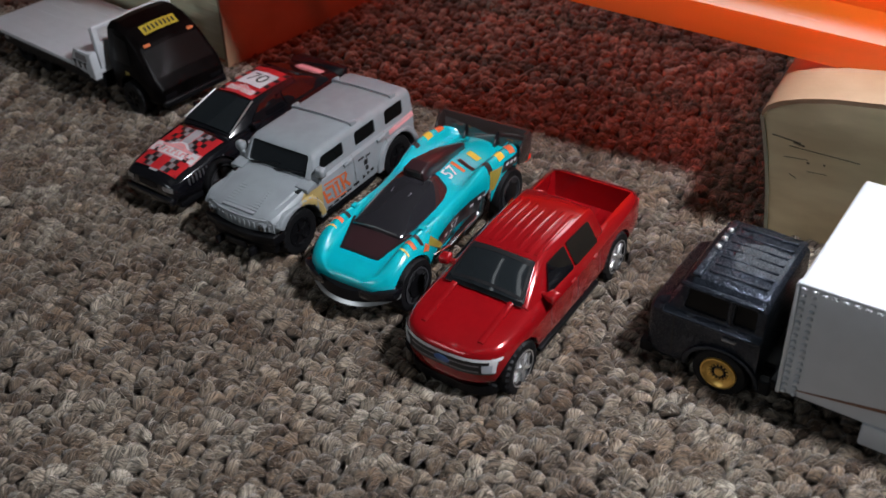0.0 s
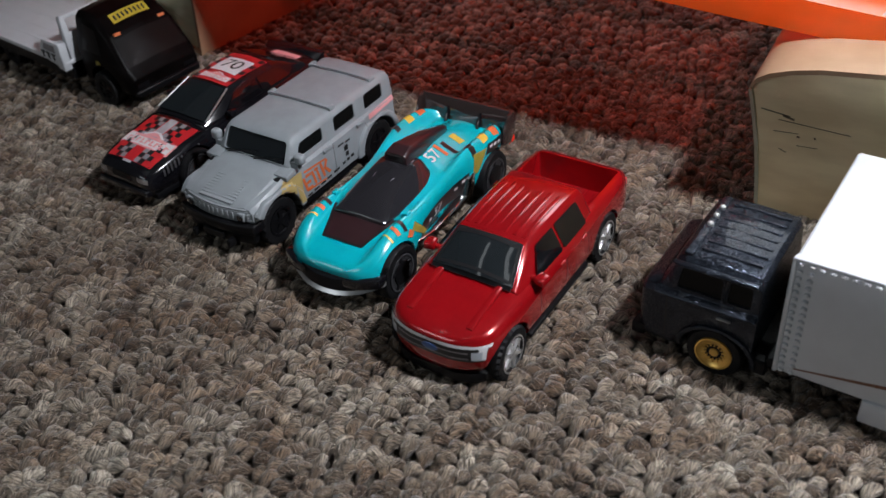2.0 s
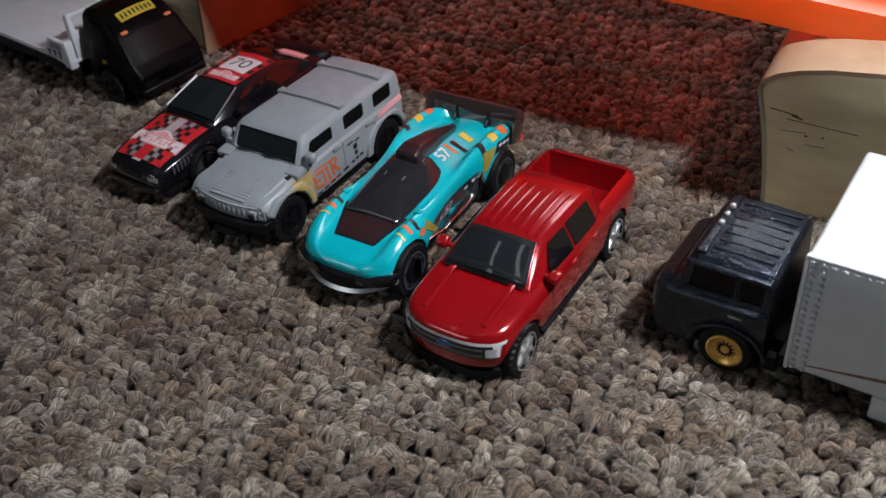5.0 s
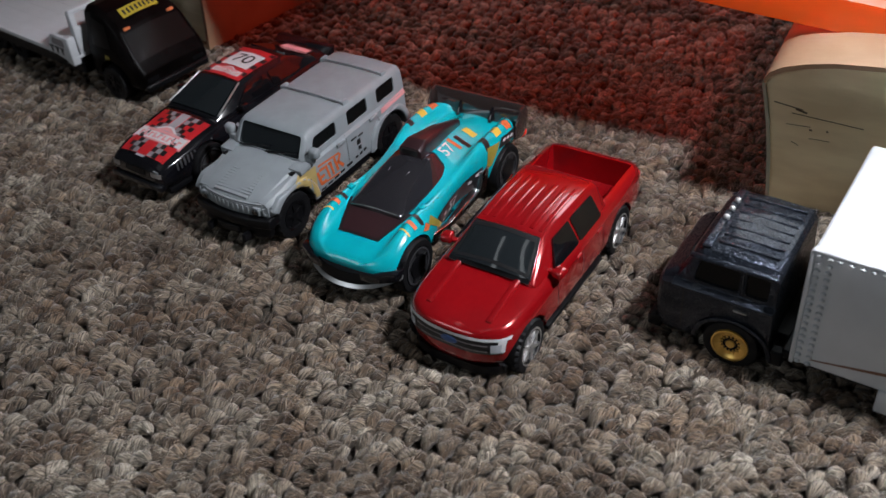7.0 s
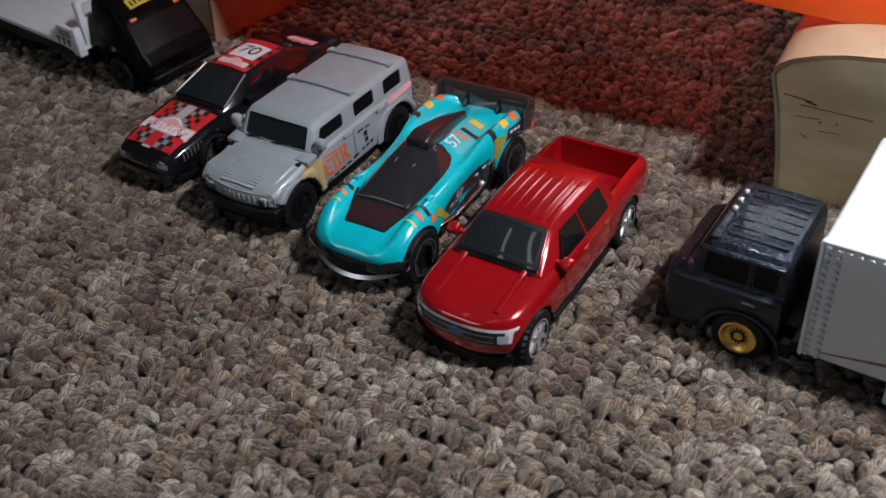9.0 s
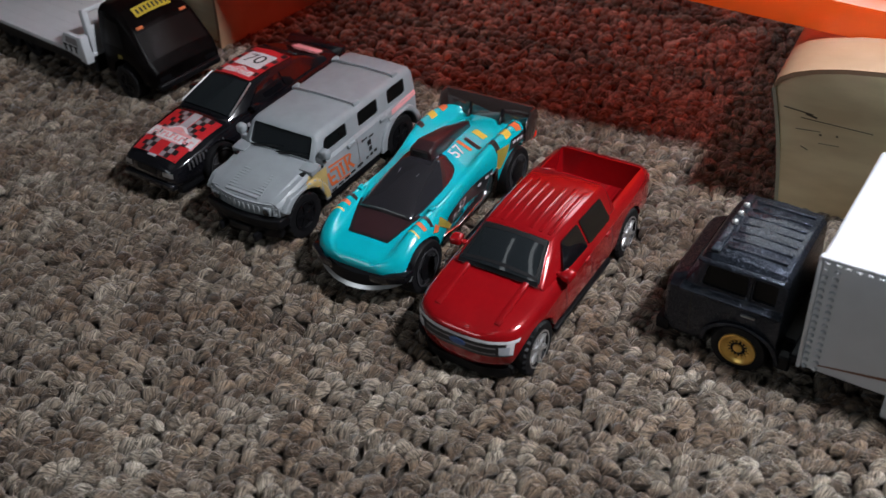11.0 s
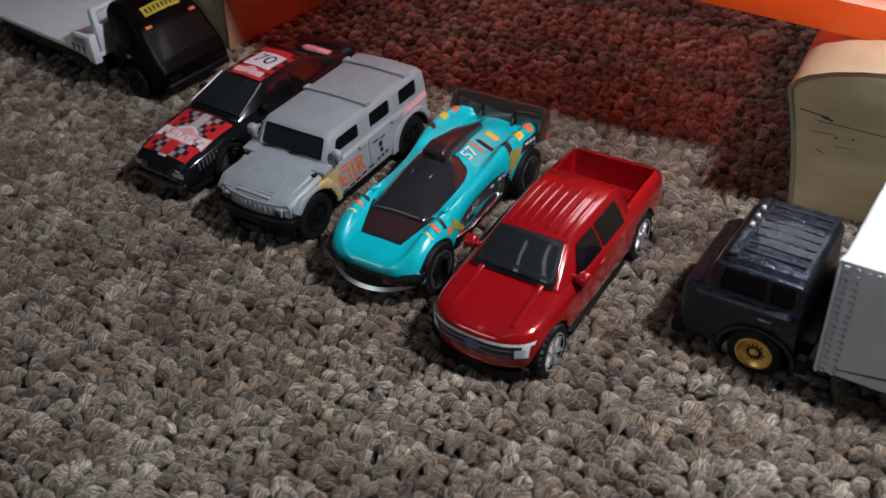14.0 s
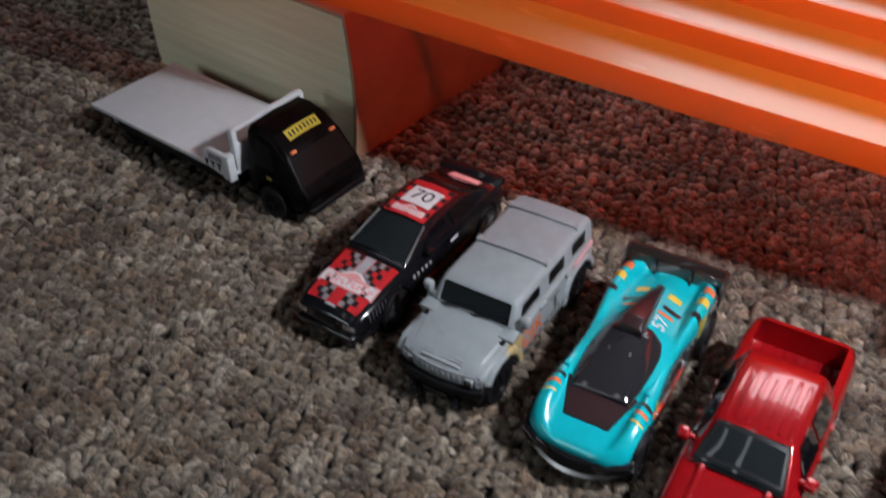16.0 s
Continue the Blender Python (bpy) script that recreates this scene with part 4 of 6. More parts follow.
def grey_suv(place):
    p = thing("toy_suv", "matt grey boxy die-cast toy off-road car", "toy car", place, "toy cars in a row")
    AX = (21.6, -24.0)
    lower = loft([(x, [(0, zb), (w - 1.0, zb), (w - 0.1, zb + 0.8), (w, 11.0), (w - 0.1, zs - 1.0), (w - 0.9, zs), (0, zs + 0.2)]) for x, w, zb, zs in (
        (-34.0, 12.6, 7.4, 18.0), (-33.0, 13.4, 6.6, 18.3), (-12, 13.7, 6.2, 18.4), (13, 13.7, 6.2, 18.2), (18, 13.6, 6.6, 17.6), (27.6, 13.2, 9.0, 15.6), (30.2, 12.4, 10.4, 14.7))])
    lower = solid(lower, bevel=0.4, segments=2, cutters=[arch_cut(x, 6.6, 8.3, s * 8.6, s * 18) for x in AX for s in (1, -1)])
    # clamshell hood between the fenders, falling to a bowed lip
    hood = solid(loft([(14.0, [(0, 15), (11.9, 15), (11.9, 18.0), (11.3, 18.5), (0, 18.9)]), (20.5, [(0, 14), (11.4, 14), (11.4, 17.2), (10.8, 17.7), (0, 18.2)]),
                       (27.5, [(0, 13), (10.6, 13), (10.5, 15.3), (10.0, 15.7), (0, 16.4)]), (30.0, [(0, 12.6), (10.0, 12.6), (9.9, 14.5), (9.4, 14.9), (0, 15.4)]), (31.4, [(0, 12.4), (7.0, 12.4), (6.8, 13.9), (6.4, 14.3), (0, 14.7)])]), bevel=0.35, segments=2, angle=18)
    house = loft([(-34.2, [(0, 17), (12.6, 17), (12.6, 18.4), (11.9, 23.4), (10.8, 24.6), (0, 25.0)]), (-31.8, [(0, 17), (12.9, 17), (12.9, 18.5), (12.1, 24.2), (10.9, 25.4), (0, 25.9)]),
                  (8.6, [(0, 17), (12.9, 17), (12.9, 18.6), (12.0, 24.3), (10.9, 25.4), (0, 25.9)]), (10.9, [(0, 17), (12.9, 17), (12.9, 18.6), (11.9, 23.8), (10.7, 24.8), (0, 25.2)]),
                  (14.3, [(0, 17), (12.7, 17), (12.6, 18.4), (12.2, 18.8), (11.4, 19.0), (0, 19.1)])])
    k = lambda z: 12.92 - (z - 18.5) * 0.148
    sides = []
    for s in (1, -1):
        for xa, xb, za, zb in ((10.4, -0.6, 19.7, 23.4), (-5.8, -15.2, 19.4, 23.5), (-20.0, -28.8, 19.2, 23.5)):
            sides.append(flip([(xa, k(za), za), (xb, k(za), za), (xb - 0.5, k(zb), zb), (xa - (1.9 if xa > 5 else 0.6), k(zb), zb)], -s))
    screen = [(13.95, -10.9, 19.0), (13.95, 10.9, 19.0), (11.1, 10.4, 24.6), (11.1, -10.4, 24.6)]
    cuts, panes = inset_windows(sides + [screen])
    house = solid(solid(house, bevel=0.75, segments=3, angle=20), cutters=cuts)
    flares = []
    for x in AX:
        for s in (1, -1):
            rear = x < 0
            hi, lo = (8.9, 8.1) if rear else (9.3, 8.2)
            angles = [a for a in range(0 if rear else 36, 181, 12)]
            ring = [(x + lo * math.cos(radians(a)), 6.4 + lo * math.sin(radians(a))) for a in angles]
            outer = [(x + (hi + 1.2) * math.cos(radians(a)) * (1.08 if math.cos(radians(a)) > 0 and rear else 1), 6.4 + min(hi * math.sin(radians(a)) * 1.12, hi * 0.99)) for a in angles]
            flares.append(prism(ring + outer[::-1], s * 11.5, s * 14.4, bevel=0.5, segments=3))
    part("body", lower, GREY, p)
    part("hood", hood, GREY, p)
    part("cabin", house, GREY, p)
    for fl in flares:
        part("fender_flare", fl, GREY, p)
    tree = tree_of(lower, hood, house, *flares)
    for q in panes[:-1]:
        part("side_window", q, CAB_GLASS, p)
    part("windshield", panes[-1], SCREEN, p, "dark smoked windshield")
    part("chassis", joined(box(-33, 30, -11.0, 11.0, 3.6, 7.4, 0.4), box(-14, 12, -12.6, 12.6, 3.8, 6.4, 0.4)), DARK, p, "black plastic chassis")
    part("dashboard", box(9.0, 13.0, -10.0, 10.0, 17.4, 18.9, 0.4), DARK, p)
    for s in (1, -1):
        side = lambda a, b: (min(s * a, s * b), max(s * a, s * b))
        part("mirror", joined(moved(box(-1.2, 1.3, -1.5, 1.5, -1.5, 1.5, 0.9, 3), Matrix.Translation((12.0, s * 15.0, 21.2))), moved(box(-0.8, 0.9, -1.5, 1.5, -1.4, 0.8, 0.4), Matrix.Translation((12.4, s * 13.5, 19.4)))), GREY, p)
        part("cowl_block", moved(box(-2.3, 1.9, -2.4, 2.2, -1.0, 0.6, 0.3, 2), Matrix.Translation((15.8, s * 12.2, 18.0)) @ Matrix.Rotation(radians(7), 4, "Y")), GREY, p)
        part("hood_latch", moved(box(-0.5, 1.2, -1.1, 1.1, -0.5, 0.3, 0.15, 1), Matrix.Translation((18.0, s * 11.4, 17.5))), DARK, p, "black hood latch")
        part("headlight", box(30.2, 31.6, *side(7.8, 10.2), 11.2, 13.6, 0.35, 2), GREY, p)
        part("headlight_lens", moved(lathe([(1.0, -0.3), (1.0, 0.2), (0.75, 0.4), (0.05, 0.45)], 20, "x"), Matrix.Translation((31.6, s * 8.9, 12.3))), SMOKE, p, "small round dark headlight")
        part("corner_lamp", moved(box(-1.7, 1.7, -0.5, 0.6, -1.0, 1.0, 0.3, 2), Matrix.Translation((29.3, s * 11.9, 12.5)) @ Matrix.Rotation(radians(-52 * s), 4, "Z")), GREY, p)
        part("corner_lamp_frame", moved(joined(box(-1.5, 1.5, 0.5, 0.8, 0.7, 1.1), box(-1.5, 1.5, 0.5, 0.8, -1.1, -0.7), box(-1.8, -1.4, 0.5, 0.8, -1.0, 1.0), box(1.4, 1.8, 0.5, 0.8, -1.0, 1.0)), Matrix.Translation((29.3, s * 11.9, 12.5)) @ Matrix.Rotation(radians(-52 * s), 4, "Z") @ Matrix.Diagonal((1, s, 1, 1))), GREY, p)
        part("tail_lamp", box(-34.5, -33.8, *side(10.8, 12.4), 12.5, 15.5, 0.3), DARK, p)
        for x in (-0.6, -16.2):
            part("door_handle", moved(box(-1.9, 1.9, -0.3, 0.7, -0.5, 0.5, 0.3, 2), Matrix.Translation((x, s * 13.6, 17.0))), GREY, p)
        way = "left" if s > 0 else "right"
        for x0, x1 in ((13.6, 13.85), (-3.4, -3.15), (-18.6, -18.35)):
            part("door_seam", decal(tree, [(x0, 7.2), (x1, 7.2), (x1, 18), (x0, 18)], way, 0.05, 1, 10), RIM_GREY, p, "thin dark door seam")
        part("tow_hook", moved(box(-1.2, 1.6, -0.7, 0.7, -1.3, 1.0, 0.4, 2), Matrix.Translation((33.6, s * 6.2, 5.2))), DARK, p)
        part("yellow_fender_print", joined(decal(tree, [(11.6, 7.4), (13.6, 7.4), (14.6, 16.4), (11.0, 16.4)], way, 0.08, 6, 12), decal(tree, [(14.6, 11.5), (21.0, 14.6), (18.0, 17.0), (14.2, 17.4)], way, 0.08, 8, 8)), TAN_INK, p, "worn yellow fade on the front fender")
        for x, z, lx, lz, t in ((10.2, 11.6, 0.9, 4.6, -14), (8.6, 13.8, 2.4, 0.9, 4), (8.8, 11.6, 1.8, 0.9, 4), (8.4, 9.6, 2.2, 0.9, 4), (6.4, 11.8, 0.8, 4.8, -14), (5.2, 13.8, 1.6, 0.8, 4), (4.6, 11.8, 0.8, 4.8, -14), (2.6, 12.0, 0.9, 5.0, -14), (1.2, 13.0, 0.9, 3.0, 30), (0.6, 11.0, 0.9, 3.4, -40), (5.4, 15.0, 9.5, 0.6, 5), (5.6, 8.9, 8.5, 0.5, 5)):
            part("orange_mark", decal(tree, patch(x, z, lx, lz, t), way, 0.1, 3, 5), ORANGE_INK, p, "illegible orange printed mark")
        for x, z, lx, lz in ((-6.4, 15.2, 2.6, 0.6), (-9.6, 14.9, 2.2, 0.6), (-8.4, 13.2, 1.7, 1.7), (-8.6, 11.2, 1.4, 1.4), (-10.8, 9.4, 1.4, 0.9), (-8.8, 9.2, 1.2, 0.9), (-6.8, 9.0, 1.2, 0.8), (-3.2, 8.6, 2.6, 0.8), (0.2, 8.3, 2.0, 0.7), (3.0, 8.0, 2.2, 0.7), (6.0, 7.8, 2.2, 0.7), (9.0, 7.6, 2.2, 0.7)):
            part("black_mark", decal(tree, patch(x, z, lx, lz), way, 0.1, 3, 2), BLACK_INK, p, "small illegible black print")
        part("pink_side_stripe", decal(tree, [(-33, 16.4), (-20.5, 15.8), (-20.5, 17.4), (-33, 17.9)], way, 0.1, 8, 2), PINK_INK, p, "faded pink side stripe")
        for x in AX:
            wheel(p, x, s, 6.4, 7.0, 5.4, 13.4, 4.2, DARK, "spokes", 5, 20, "black off-road wheel with a chunky tyre")
    for i in range(8):
        x = 30.0 - i * 0.92
        part("vent_slat", moved(box(-0.22, 0.22, -6.0 + 0.10 * i, 6.0 - 0.10 * i, -0.2, 0.16, 0.08, 1), Matrix.Translation((x - 0.8, 0, 15.55 + (30.0 - x) * 0.27)) @ Matrix.Rotation(radians(15), 4, "Y")), GREY, p)
    part("vent_lip", moved(box(-0.5, 0.5, -5.8, 5.8, -0.2, 0.34, 0.16, 2), Matrix.Translation((30.3, 0, 15.2))), GREY, p)
    lip = [(30.4 + 1.7 * (1 - (y / 10.6) ** 2), y) for y in np.linspace(-10.6, 10.6, 15)]
    part("hood_lip", prism(lip + [(28.6, 10.6), (28.6, -10.6)], 13.9, 14.5, "z", 0.2), GREY, p)
    for y0, y1, x1 in ((-9.8, 0.4, 13.5), (-0.6, 9.8, 13.5)):
        part("wiper", tube([(14.6, y0, 19.1), (14.3, y0 + 3.4, 19.6), (x1, y1, 20.4)], 0.2, 6), DARK, p, "thin black wiper")
        part("wiper_arm", tube([(14.9, y0 + 1.2, 19.0), (14.5, y0 + 5.8, 19.9)], 0.16, 6), DARK, p)
    for x in (-6.9, -25.6):
        part("roof_bar", tube([(x, -10.9, 25.4), (x, -10.2, 26.05), (x, 0, 26.3), (x, 10.2, 26.05), (x, 10.9, 25.4)], 0.36, 8), GREY, p, "thin moulded roof bar")
        for s in (1, -1):
            part("roof_bar_end", moved(box(-1.5, 1.3, -0.6, 0.6, -0.4, 0.8, 0.3, 2), Matrix.Translation((x - 1.0, s * 10.8, 25.4))), GREY, p)
    face = [(30.2 + 2.0 * (1 - (y / 11.4) ** 2), y) for y in np.linspace(-11.4, 11.4, 17)]
    part("grille", prism(face + [(28, 11.4), (28, -11.4)], 10.7, 14.0, "z", 0.25), GREY, p)
    for i in range(9):
        y = -6.4 + i * 1.6
        x = 30.2 + 2.0 * (1 - (y / 11.4) ** 2)
        part("grille_bar", box(x - 0.4, x + 0.28, y - 0.32, y + 0.32, 11.2, 13.6, 0.14, 1), GREY, p)
    bump = [(31.4 + 2.2 * (1 - (y / 13.2) ** 2), y) for y in np.linspace(-13.2, 13.2, 17)]
    part("front_bumper", joined(prism(bump + [(27, 13.2), (27, -13.2)], 7.6, 10.6, "z", 0.5, 3), prism([(x - 1.0, y * 0.9) for x, y in bump] + [(27, 11), (27, -11)], 3.8, 7.5, "z", 0.5, 2)), DARK, p, "black front bumper")
    part("bumper_plate", box(33.2, 33.9, -3.6, 3.6, 5.0, 7.2, 0.2, 1), DARK, p)
    return p


grey_suv(at(-23.1, 248.1, 230.0))


def teal_racer(place):
    p = thing("toy_racer", "turquoise die-cast toy endurance racer with orange and yellow prints", "toy car", place, "toy cars in a row")
    def crest(pts):
        (ya, za), (yb, zb) = pts[5], pts[6]
        return list(pts[:6]) + [(ya + (yb - ya) * 0.34, za + (zb - za) * 0.22 + 0.35), (ya + (yb - ya) * 0.62, za + (zb - za) * 0.78)] + list(pts[6:])

    body = solid(loft([(x, crest(pts)) for x, pts in (
        (35.0, [(0, 8.4), (5.5, 8.4), (7.6, 8.6), (8.2, 9.2), (7.6, 10.2), (6.0, 10.7), (3, 10.9), (0, 11)]),
        (33.4, [(0, 7.4), (10.4, 7.4), (12.4, 7.9), (12.0, 9.4), (11.2, 11.6), (9.4, 12.4), (6, 12.6), (0, 12.7)]),
        (30.5, [(0, 6), (12.6, 6), (14.0, 7.2), (14.4, 10.5), (13.4, 13.9), (11.2, 14.7), (7, 13.4), (0, 13.6)]),
        (24.5, [(0, 6), (12.8, 6), (14.3, 7.5), (14.8, 12.5), (14.2, 16.0), (11.6, 17.9), (7.8, 14.7), (0, 15.4)]),
        (17.5, [(0, 6), (12.6, 6), (14.0, 7.5), (14.4, 12.0), (13.8, 16.2), (11.6, 18.2), (8.8, 16.0), (0, 16.9)]),
        (10.0, [(0, 6), (11.2, 6), (12.4, 7.5), (12.6, 10.5), (12.8, 14.6), (12.2, 16.6), (9.6, 17.2), (0, 19)]),
        (2.0, [(0, 6), (9.4, 6), (10.6, 7.5), (10.8, 10), (12.2, 14.2), (11.8, 16.6), (9.4, 17.6), (0, 20.5)]),
        (-6.0, [(0, 6), (9.4, 6), (10.6, 7.5), (11.0, 10.5), (12.6, 15.4), (12.0, 18.0), (8.8, 18.8), (0, 22.6)]),
        (-13.5, [(0, 6), (11.6, 6), (13.2, 8), (13.8, 13), (13.8, 18.6), (12.2, 21.4), (7.8, 17.4), (0, 22.6)]),
        (-23.5, [(0, 7), (12, 7), (13.8, 9), (14.3, 14), (14.3, 18.6), (12.4, 21.0), (7.6, 15.8), (0, 20.6)]),
        (-30.5, [(0, 9), (11, 9), (13.4, 11), (13.9, 14.6), (13.6, 17.8), (11.8, 19.6), (7.4, 14.8), (0, 18.0)]),
        (-34.0, [(0, 11), (10, 11), (12.2, 12.6), (12.4, 14.6), (11.8, 16.6), (10, 17.0), (6, 16.0), (0, 16.2)]))]), smooth=2,
        cutters=[arch_cut(x, 6.9, 8.1, s * 9.8, s * 18) for x in (-24, 24) for s in (1, -1)])
    part("body", body, TEAL, p)
    tree = tree_of(body)
    dome = solid(loft([(20.0, [(0, 16), (8.4, 16), (8.8, 16.8), (7.4, 17.6), (0, 18.0)]), (15.0, [(0, 16), (9.6, 16), (9.8, 17.4), (6.6, 19.9), (0, 20.5)]), (7.0, [(0, 16), (10.2, 16), (10.2, 17.8), (6.0, 22.6), (0, 23.4)]),
                       (1.0, [(0, 16), (10.3, 16), (10.2, 18.0), (5.6, 23.8), (0, 24.6)]), (-2.0, [(0, 16), (9.9, 16), (9.8, 18.0), (5.4, 23.5), (0, 24.3)]), (-3.4, [(0, 16), (9.2, 16), (9.0, 18.0), (5.0, 22.9), (0, 23.6)])]), bevel=0.55, segments=3, angle=14)
    for v in dome.verts:
        v.co.z = 16 + (v.co.z - 16) * 0.80
        v.co.y *= 0.90
    part("canopy", dome, CANOPY, p, "dark smoked glass canopy")
    dtree = tree_of(dome, body)
    for s in (1, -1):
        part("canopy_seam", decal(dtree, [(8.6, s * 2.6), (8.6, s * 2.8), (-1.0, s * 3.9), (-1.0, s * 3.65)], "top", 0.22, 16, 1), GREY_INK, p, "thin raised canopy seam")
    part("hood_panel_edge", decal(tree, [(27.9, -6.0), (27.9, 6.0), (17.0, 9.5), (17.0, -9.5)], "top", 0.14, 8, 10), BLACK_INK, p, "black gap round the hood panel")
    part("hood_panel", decal(tree, [(27.2, -5.5), (27.2, 5.5), (17.6, 8.9), (17.6, -8.9)], "top", 0.22, 8, 10), PLUM, p, "dark plum hood panel")
    part("roof_scoop", moved(solid(loft([(-22.5, [(0, 18.5), (1.0, 18.5), (1.0, 20.4), (0.7, 20.9), (0, 21)]), (-12, [(0, 20), (2.2, 20), (2.2, 23.4), (1.7, 24.2), (0, 24.4)]), (-2, [(0, 22), (3.4, 22), (3.2, 25.2), (2.6, 26), (0, 26.2)]), (1.6, [(0, 22.5), (3.5, 22.5), (3.3, 24.6), (2.7, 25.2), (0, 25.4)])]), bevel=0.35, segments=2, angle=20), Matrix.Translation((0.4, 0, -0.2))), PLUM, p, "dark plum roof air scoop")
    part("scoop_mouth", moved(box(-0.3, 0.25, -2.5, 2.5, -0.9, 0.9, 0.2, 1), Matrix.Translation((1.9, 0, 23.7))), BLACK_INK, p)
    # wing
    n = 10
    arc = [(-32.2 - 2.2 * (k / n) ** 1.6, 14.6 + 7.3 * k / n) for k in range(n + 1)]
    part("wing", prism(arc + [(x - 0.7, z + 0.15) for x, z in arc[::-1]], -14.2, 14.2, "y"), WING, p, "smoked translucent rear wing")
    for s in (1, -1):
        part("wing_end", prism([(-28.5, 14.0), (-30.5, 18.4), (-32.6, 21.4), (-35.0, 21.8), (-36.4, 19.5), (-36.0, 15.5), (-33.5, 12.5)], min(s * 14.0, s * 14.9), max(s * 14.0, s * 14.9), "y", 0.25), WING, p, "smoked wing end plate")
        part("wing_strut", prism([(-30.4, 15.5), (-32.0, 18.0), (-34.4, 20.9), (-33.6, 15.0)], s * 5.2 - 0.4, s * 5.2 + 0.4, "y", 0.15), BLACK, p)
    # splitter that sweeps up at its ends
    pts = [(37.5 - 0.030 * y * y, y) for y in np.linspace(-14.6, 14.6, 25)]

    def lip(z0, z1, out, inn):
        bm = bmesh.new()
        rings = []
        for x, y in pts:
            k = 2.6 * (abs(y) / 15) ** 3
            rings.append([bm.verts.new(c) for c in ((x + out, y * (1 + out * 0.02), z0 + k), (x + out - 0.65, y * (1 + out * 0.02), z1 + k), (x - inn, y * 0.97, z1 + k + 0.3), (x - inn, y * 0.97, z0 + k))])
        for a, b in zip(rings, rings[1:]):
            for i in range(4):
                bm.faces.new((a[i], a[(i + 1) % 4], b[(i + 1) % 4], b[i]))
        bm.faces.new(rings[0])
        bm.faces.new(rings[-1])
        bmesh.ops.recalc_face_normals(bm, faces=bm.faces)
        return bm

    part("splitter", lip(6.5, 9.4, -0.4, 3.6), DARK, p, "black front splitter")
    part("splitter_trim", lip(5.6, 6.5, 0.3, 2.0), SILVER, p, "chrome front splitter edge")
    part("chassis", box(-33, 32, -10, 10, 4.2, 7.2, 0.5), CHROME, p, "chromed plastic chassis")
    for s in (1, -1):
        wedge = [(36.4, s * 5.5), (34.9, s * 9.0), (30.4, s * 13.2), (29.4, s * 14.7), (33.2, s * 14.3), (36.0, s * 9.6)]
        part("corner_light", prism(wedge[::s], 8.0, 10.6, "z", 0.35), BLACK, p, "black moulded corner light")
        part("side_blade", prism([(14.5, 6.0), (-13, 6.0), (-15, 9.0), (6, 7.6), (14.5, 9.6)], min(s * 11.4, s * 13.4), max(s * 11.4, s * 13.4), "y", 0.3), CHROME, p, "chrome side blade")
        part("side_pod", prism([(0, 6.4), (-14.0, 6.4), (-15.0, 13.6), (-11.5, 13.0), (-9.5, 8.6), (-1, 7.8)], min(s * 9.5, s * 13.8), max(s * 9.5, s * 13.8), "y", 0.4), CHROME, p, "chrome side duct")
        part("mirror", moved(box(-1.3, 0.9, -0.8, 0.8, -0.5, 0.5, 0.35, 2), Matrix.Translation((14.6, s * 10.9, 17.6))), TEAL, p)
        part("tail_lamp", box(-36.2, -33.2, min(s * 11.0, s * 14.6), max(s * 11.0, s * 14.6), 12.0, 13.6, 0.3), TAIL_RED, p, "small red tail lamp")
        way = "left" if s > 0 else "right"
        part("side_panel", decal(tree, [(12, 8.6), (-12.5, 8.4), (-12.5, 14.4), (10.5, 12.8)], way, 0.1, 12, 5), BLACK_INK, p, "black printed side panel")
        part("olive_stripe", decal(tree, [(16.6, 14.6), (14.4, 15.8), (8.0, 8.8), (9.6, 8.6)], way, 0.18, 8, 3), OLIVE_INK, p, "olive side stripe")
        part("orange_side", decal(tree, [(19.5, 14.4), (17.4, 15.6), (16.0, 14.0), (17.2, 13.2)], way, 0.18, 4, 3), ORANGE_INK, p)
        part("rear_side_stripe", decal(tree, [(-14.0, 12.5), (-16.4, 12.5), (-21, 17.6), (-15, 18.6)], way, 0.14, 5, 5), OLIVE_INK, p, "olive and orange rear stripe")
        part("rear_side_panel", decal(tree, [(-20, 15.6), (-31, 14.2), (-31, 16.8), (-22, 18.2)], way, 0.16, 6, 3), BLACK_INK, p, "black panel with illegible print")
        for i, (x, z) in enumerate(((-23.2, 17.0), (-25.4, 16.6), (-27.6, 16.1))):
            part("white_mark", decal(tree, patch(x, z, 1.5, 0.7), way, 0.26, 2, 1), WHITE_INK, p, "illegible white print")
        if s > 0:
            part("side_number", lettering(tree, "57", 1.5, 10.8, 4.2, 0, way, 0.26, 0.03, flip=True), WHITE_INK, p, "white racing number 57")
        for x, z in ((6.0, 10.6), (-7.0, 12.2), (-10.0, 13.0)):
            part("white_mark", decal(tree, patch(x, z, 1.4, 0.9), way, 0.26, 2, 1), WHITE_INK, p, "illegible white print")
        for x, ly, mat, nm in ((18.6, 3.8, BLACK_INK, "black_stripe"), (21.4, 3.4, ORANGE_INK, "orange_stripe"), (24.2, 3.4, YELLOW_INK, "yellow_stripe")):
            part(nm, decal(tree, patch(x, s * 11.6, 0.5 if x > 24 else 1.2, ly, s * -8), "top", 0.12, 2, 6), mat, p)
        for x, lx, mat, nm in ((-15.4, 1.9, BLACK_INK, "black_square"), (-21.6, 3.0, YELLOW_INK, "yellow_square"), (-27.4, 3.3, ORANGE_INK, "orange_square")):
            part(nm, decal(tree, patch(x, s * 12.3, lx, 3.7), "top", 0.12, 4, 5), mat, p)
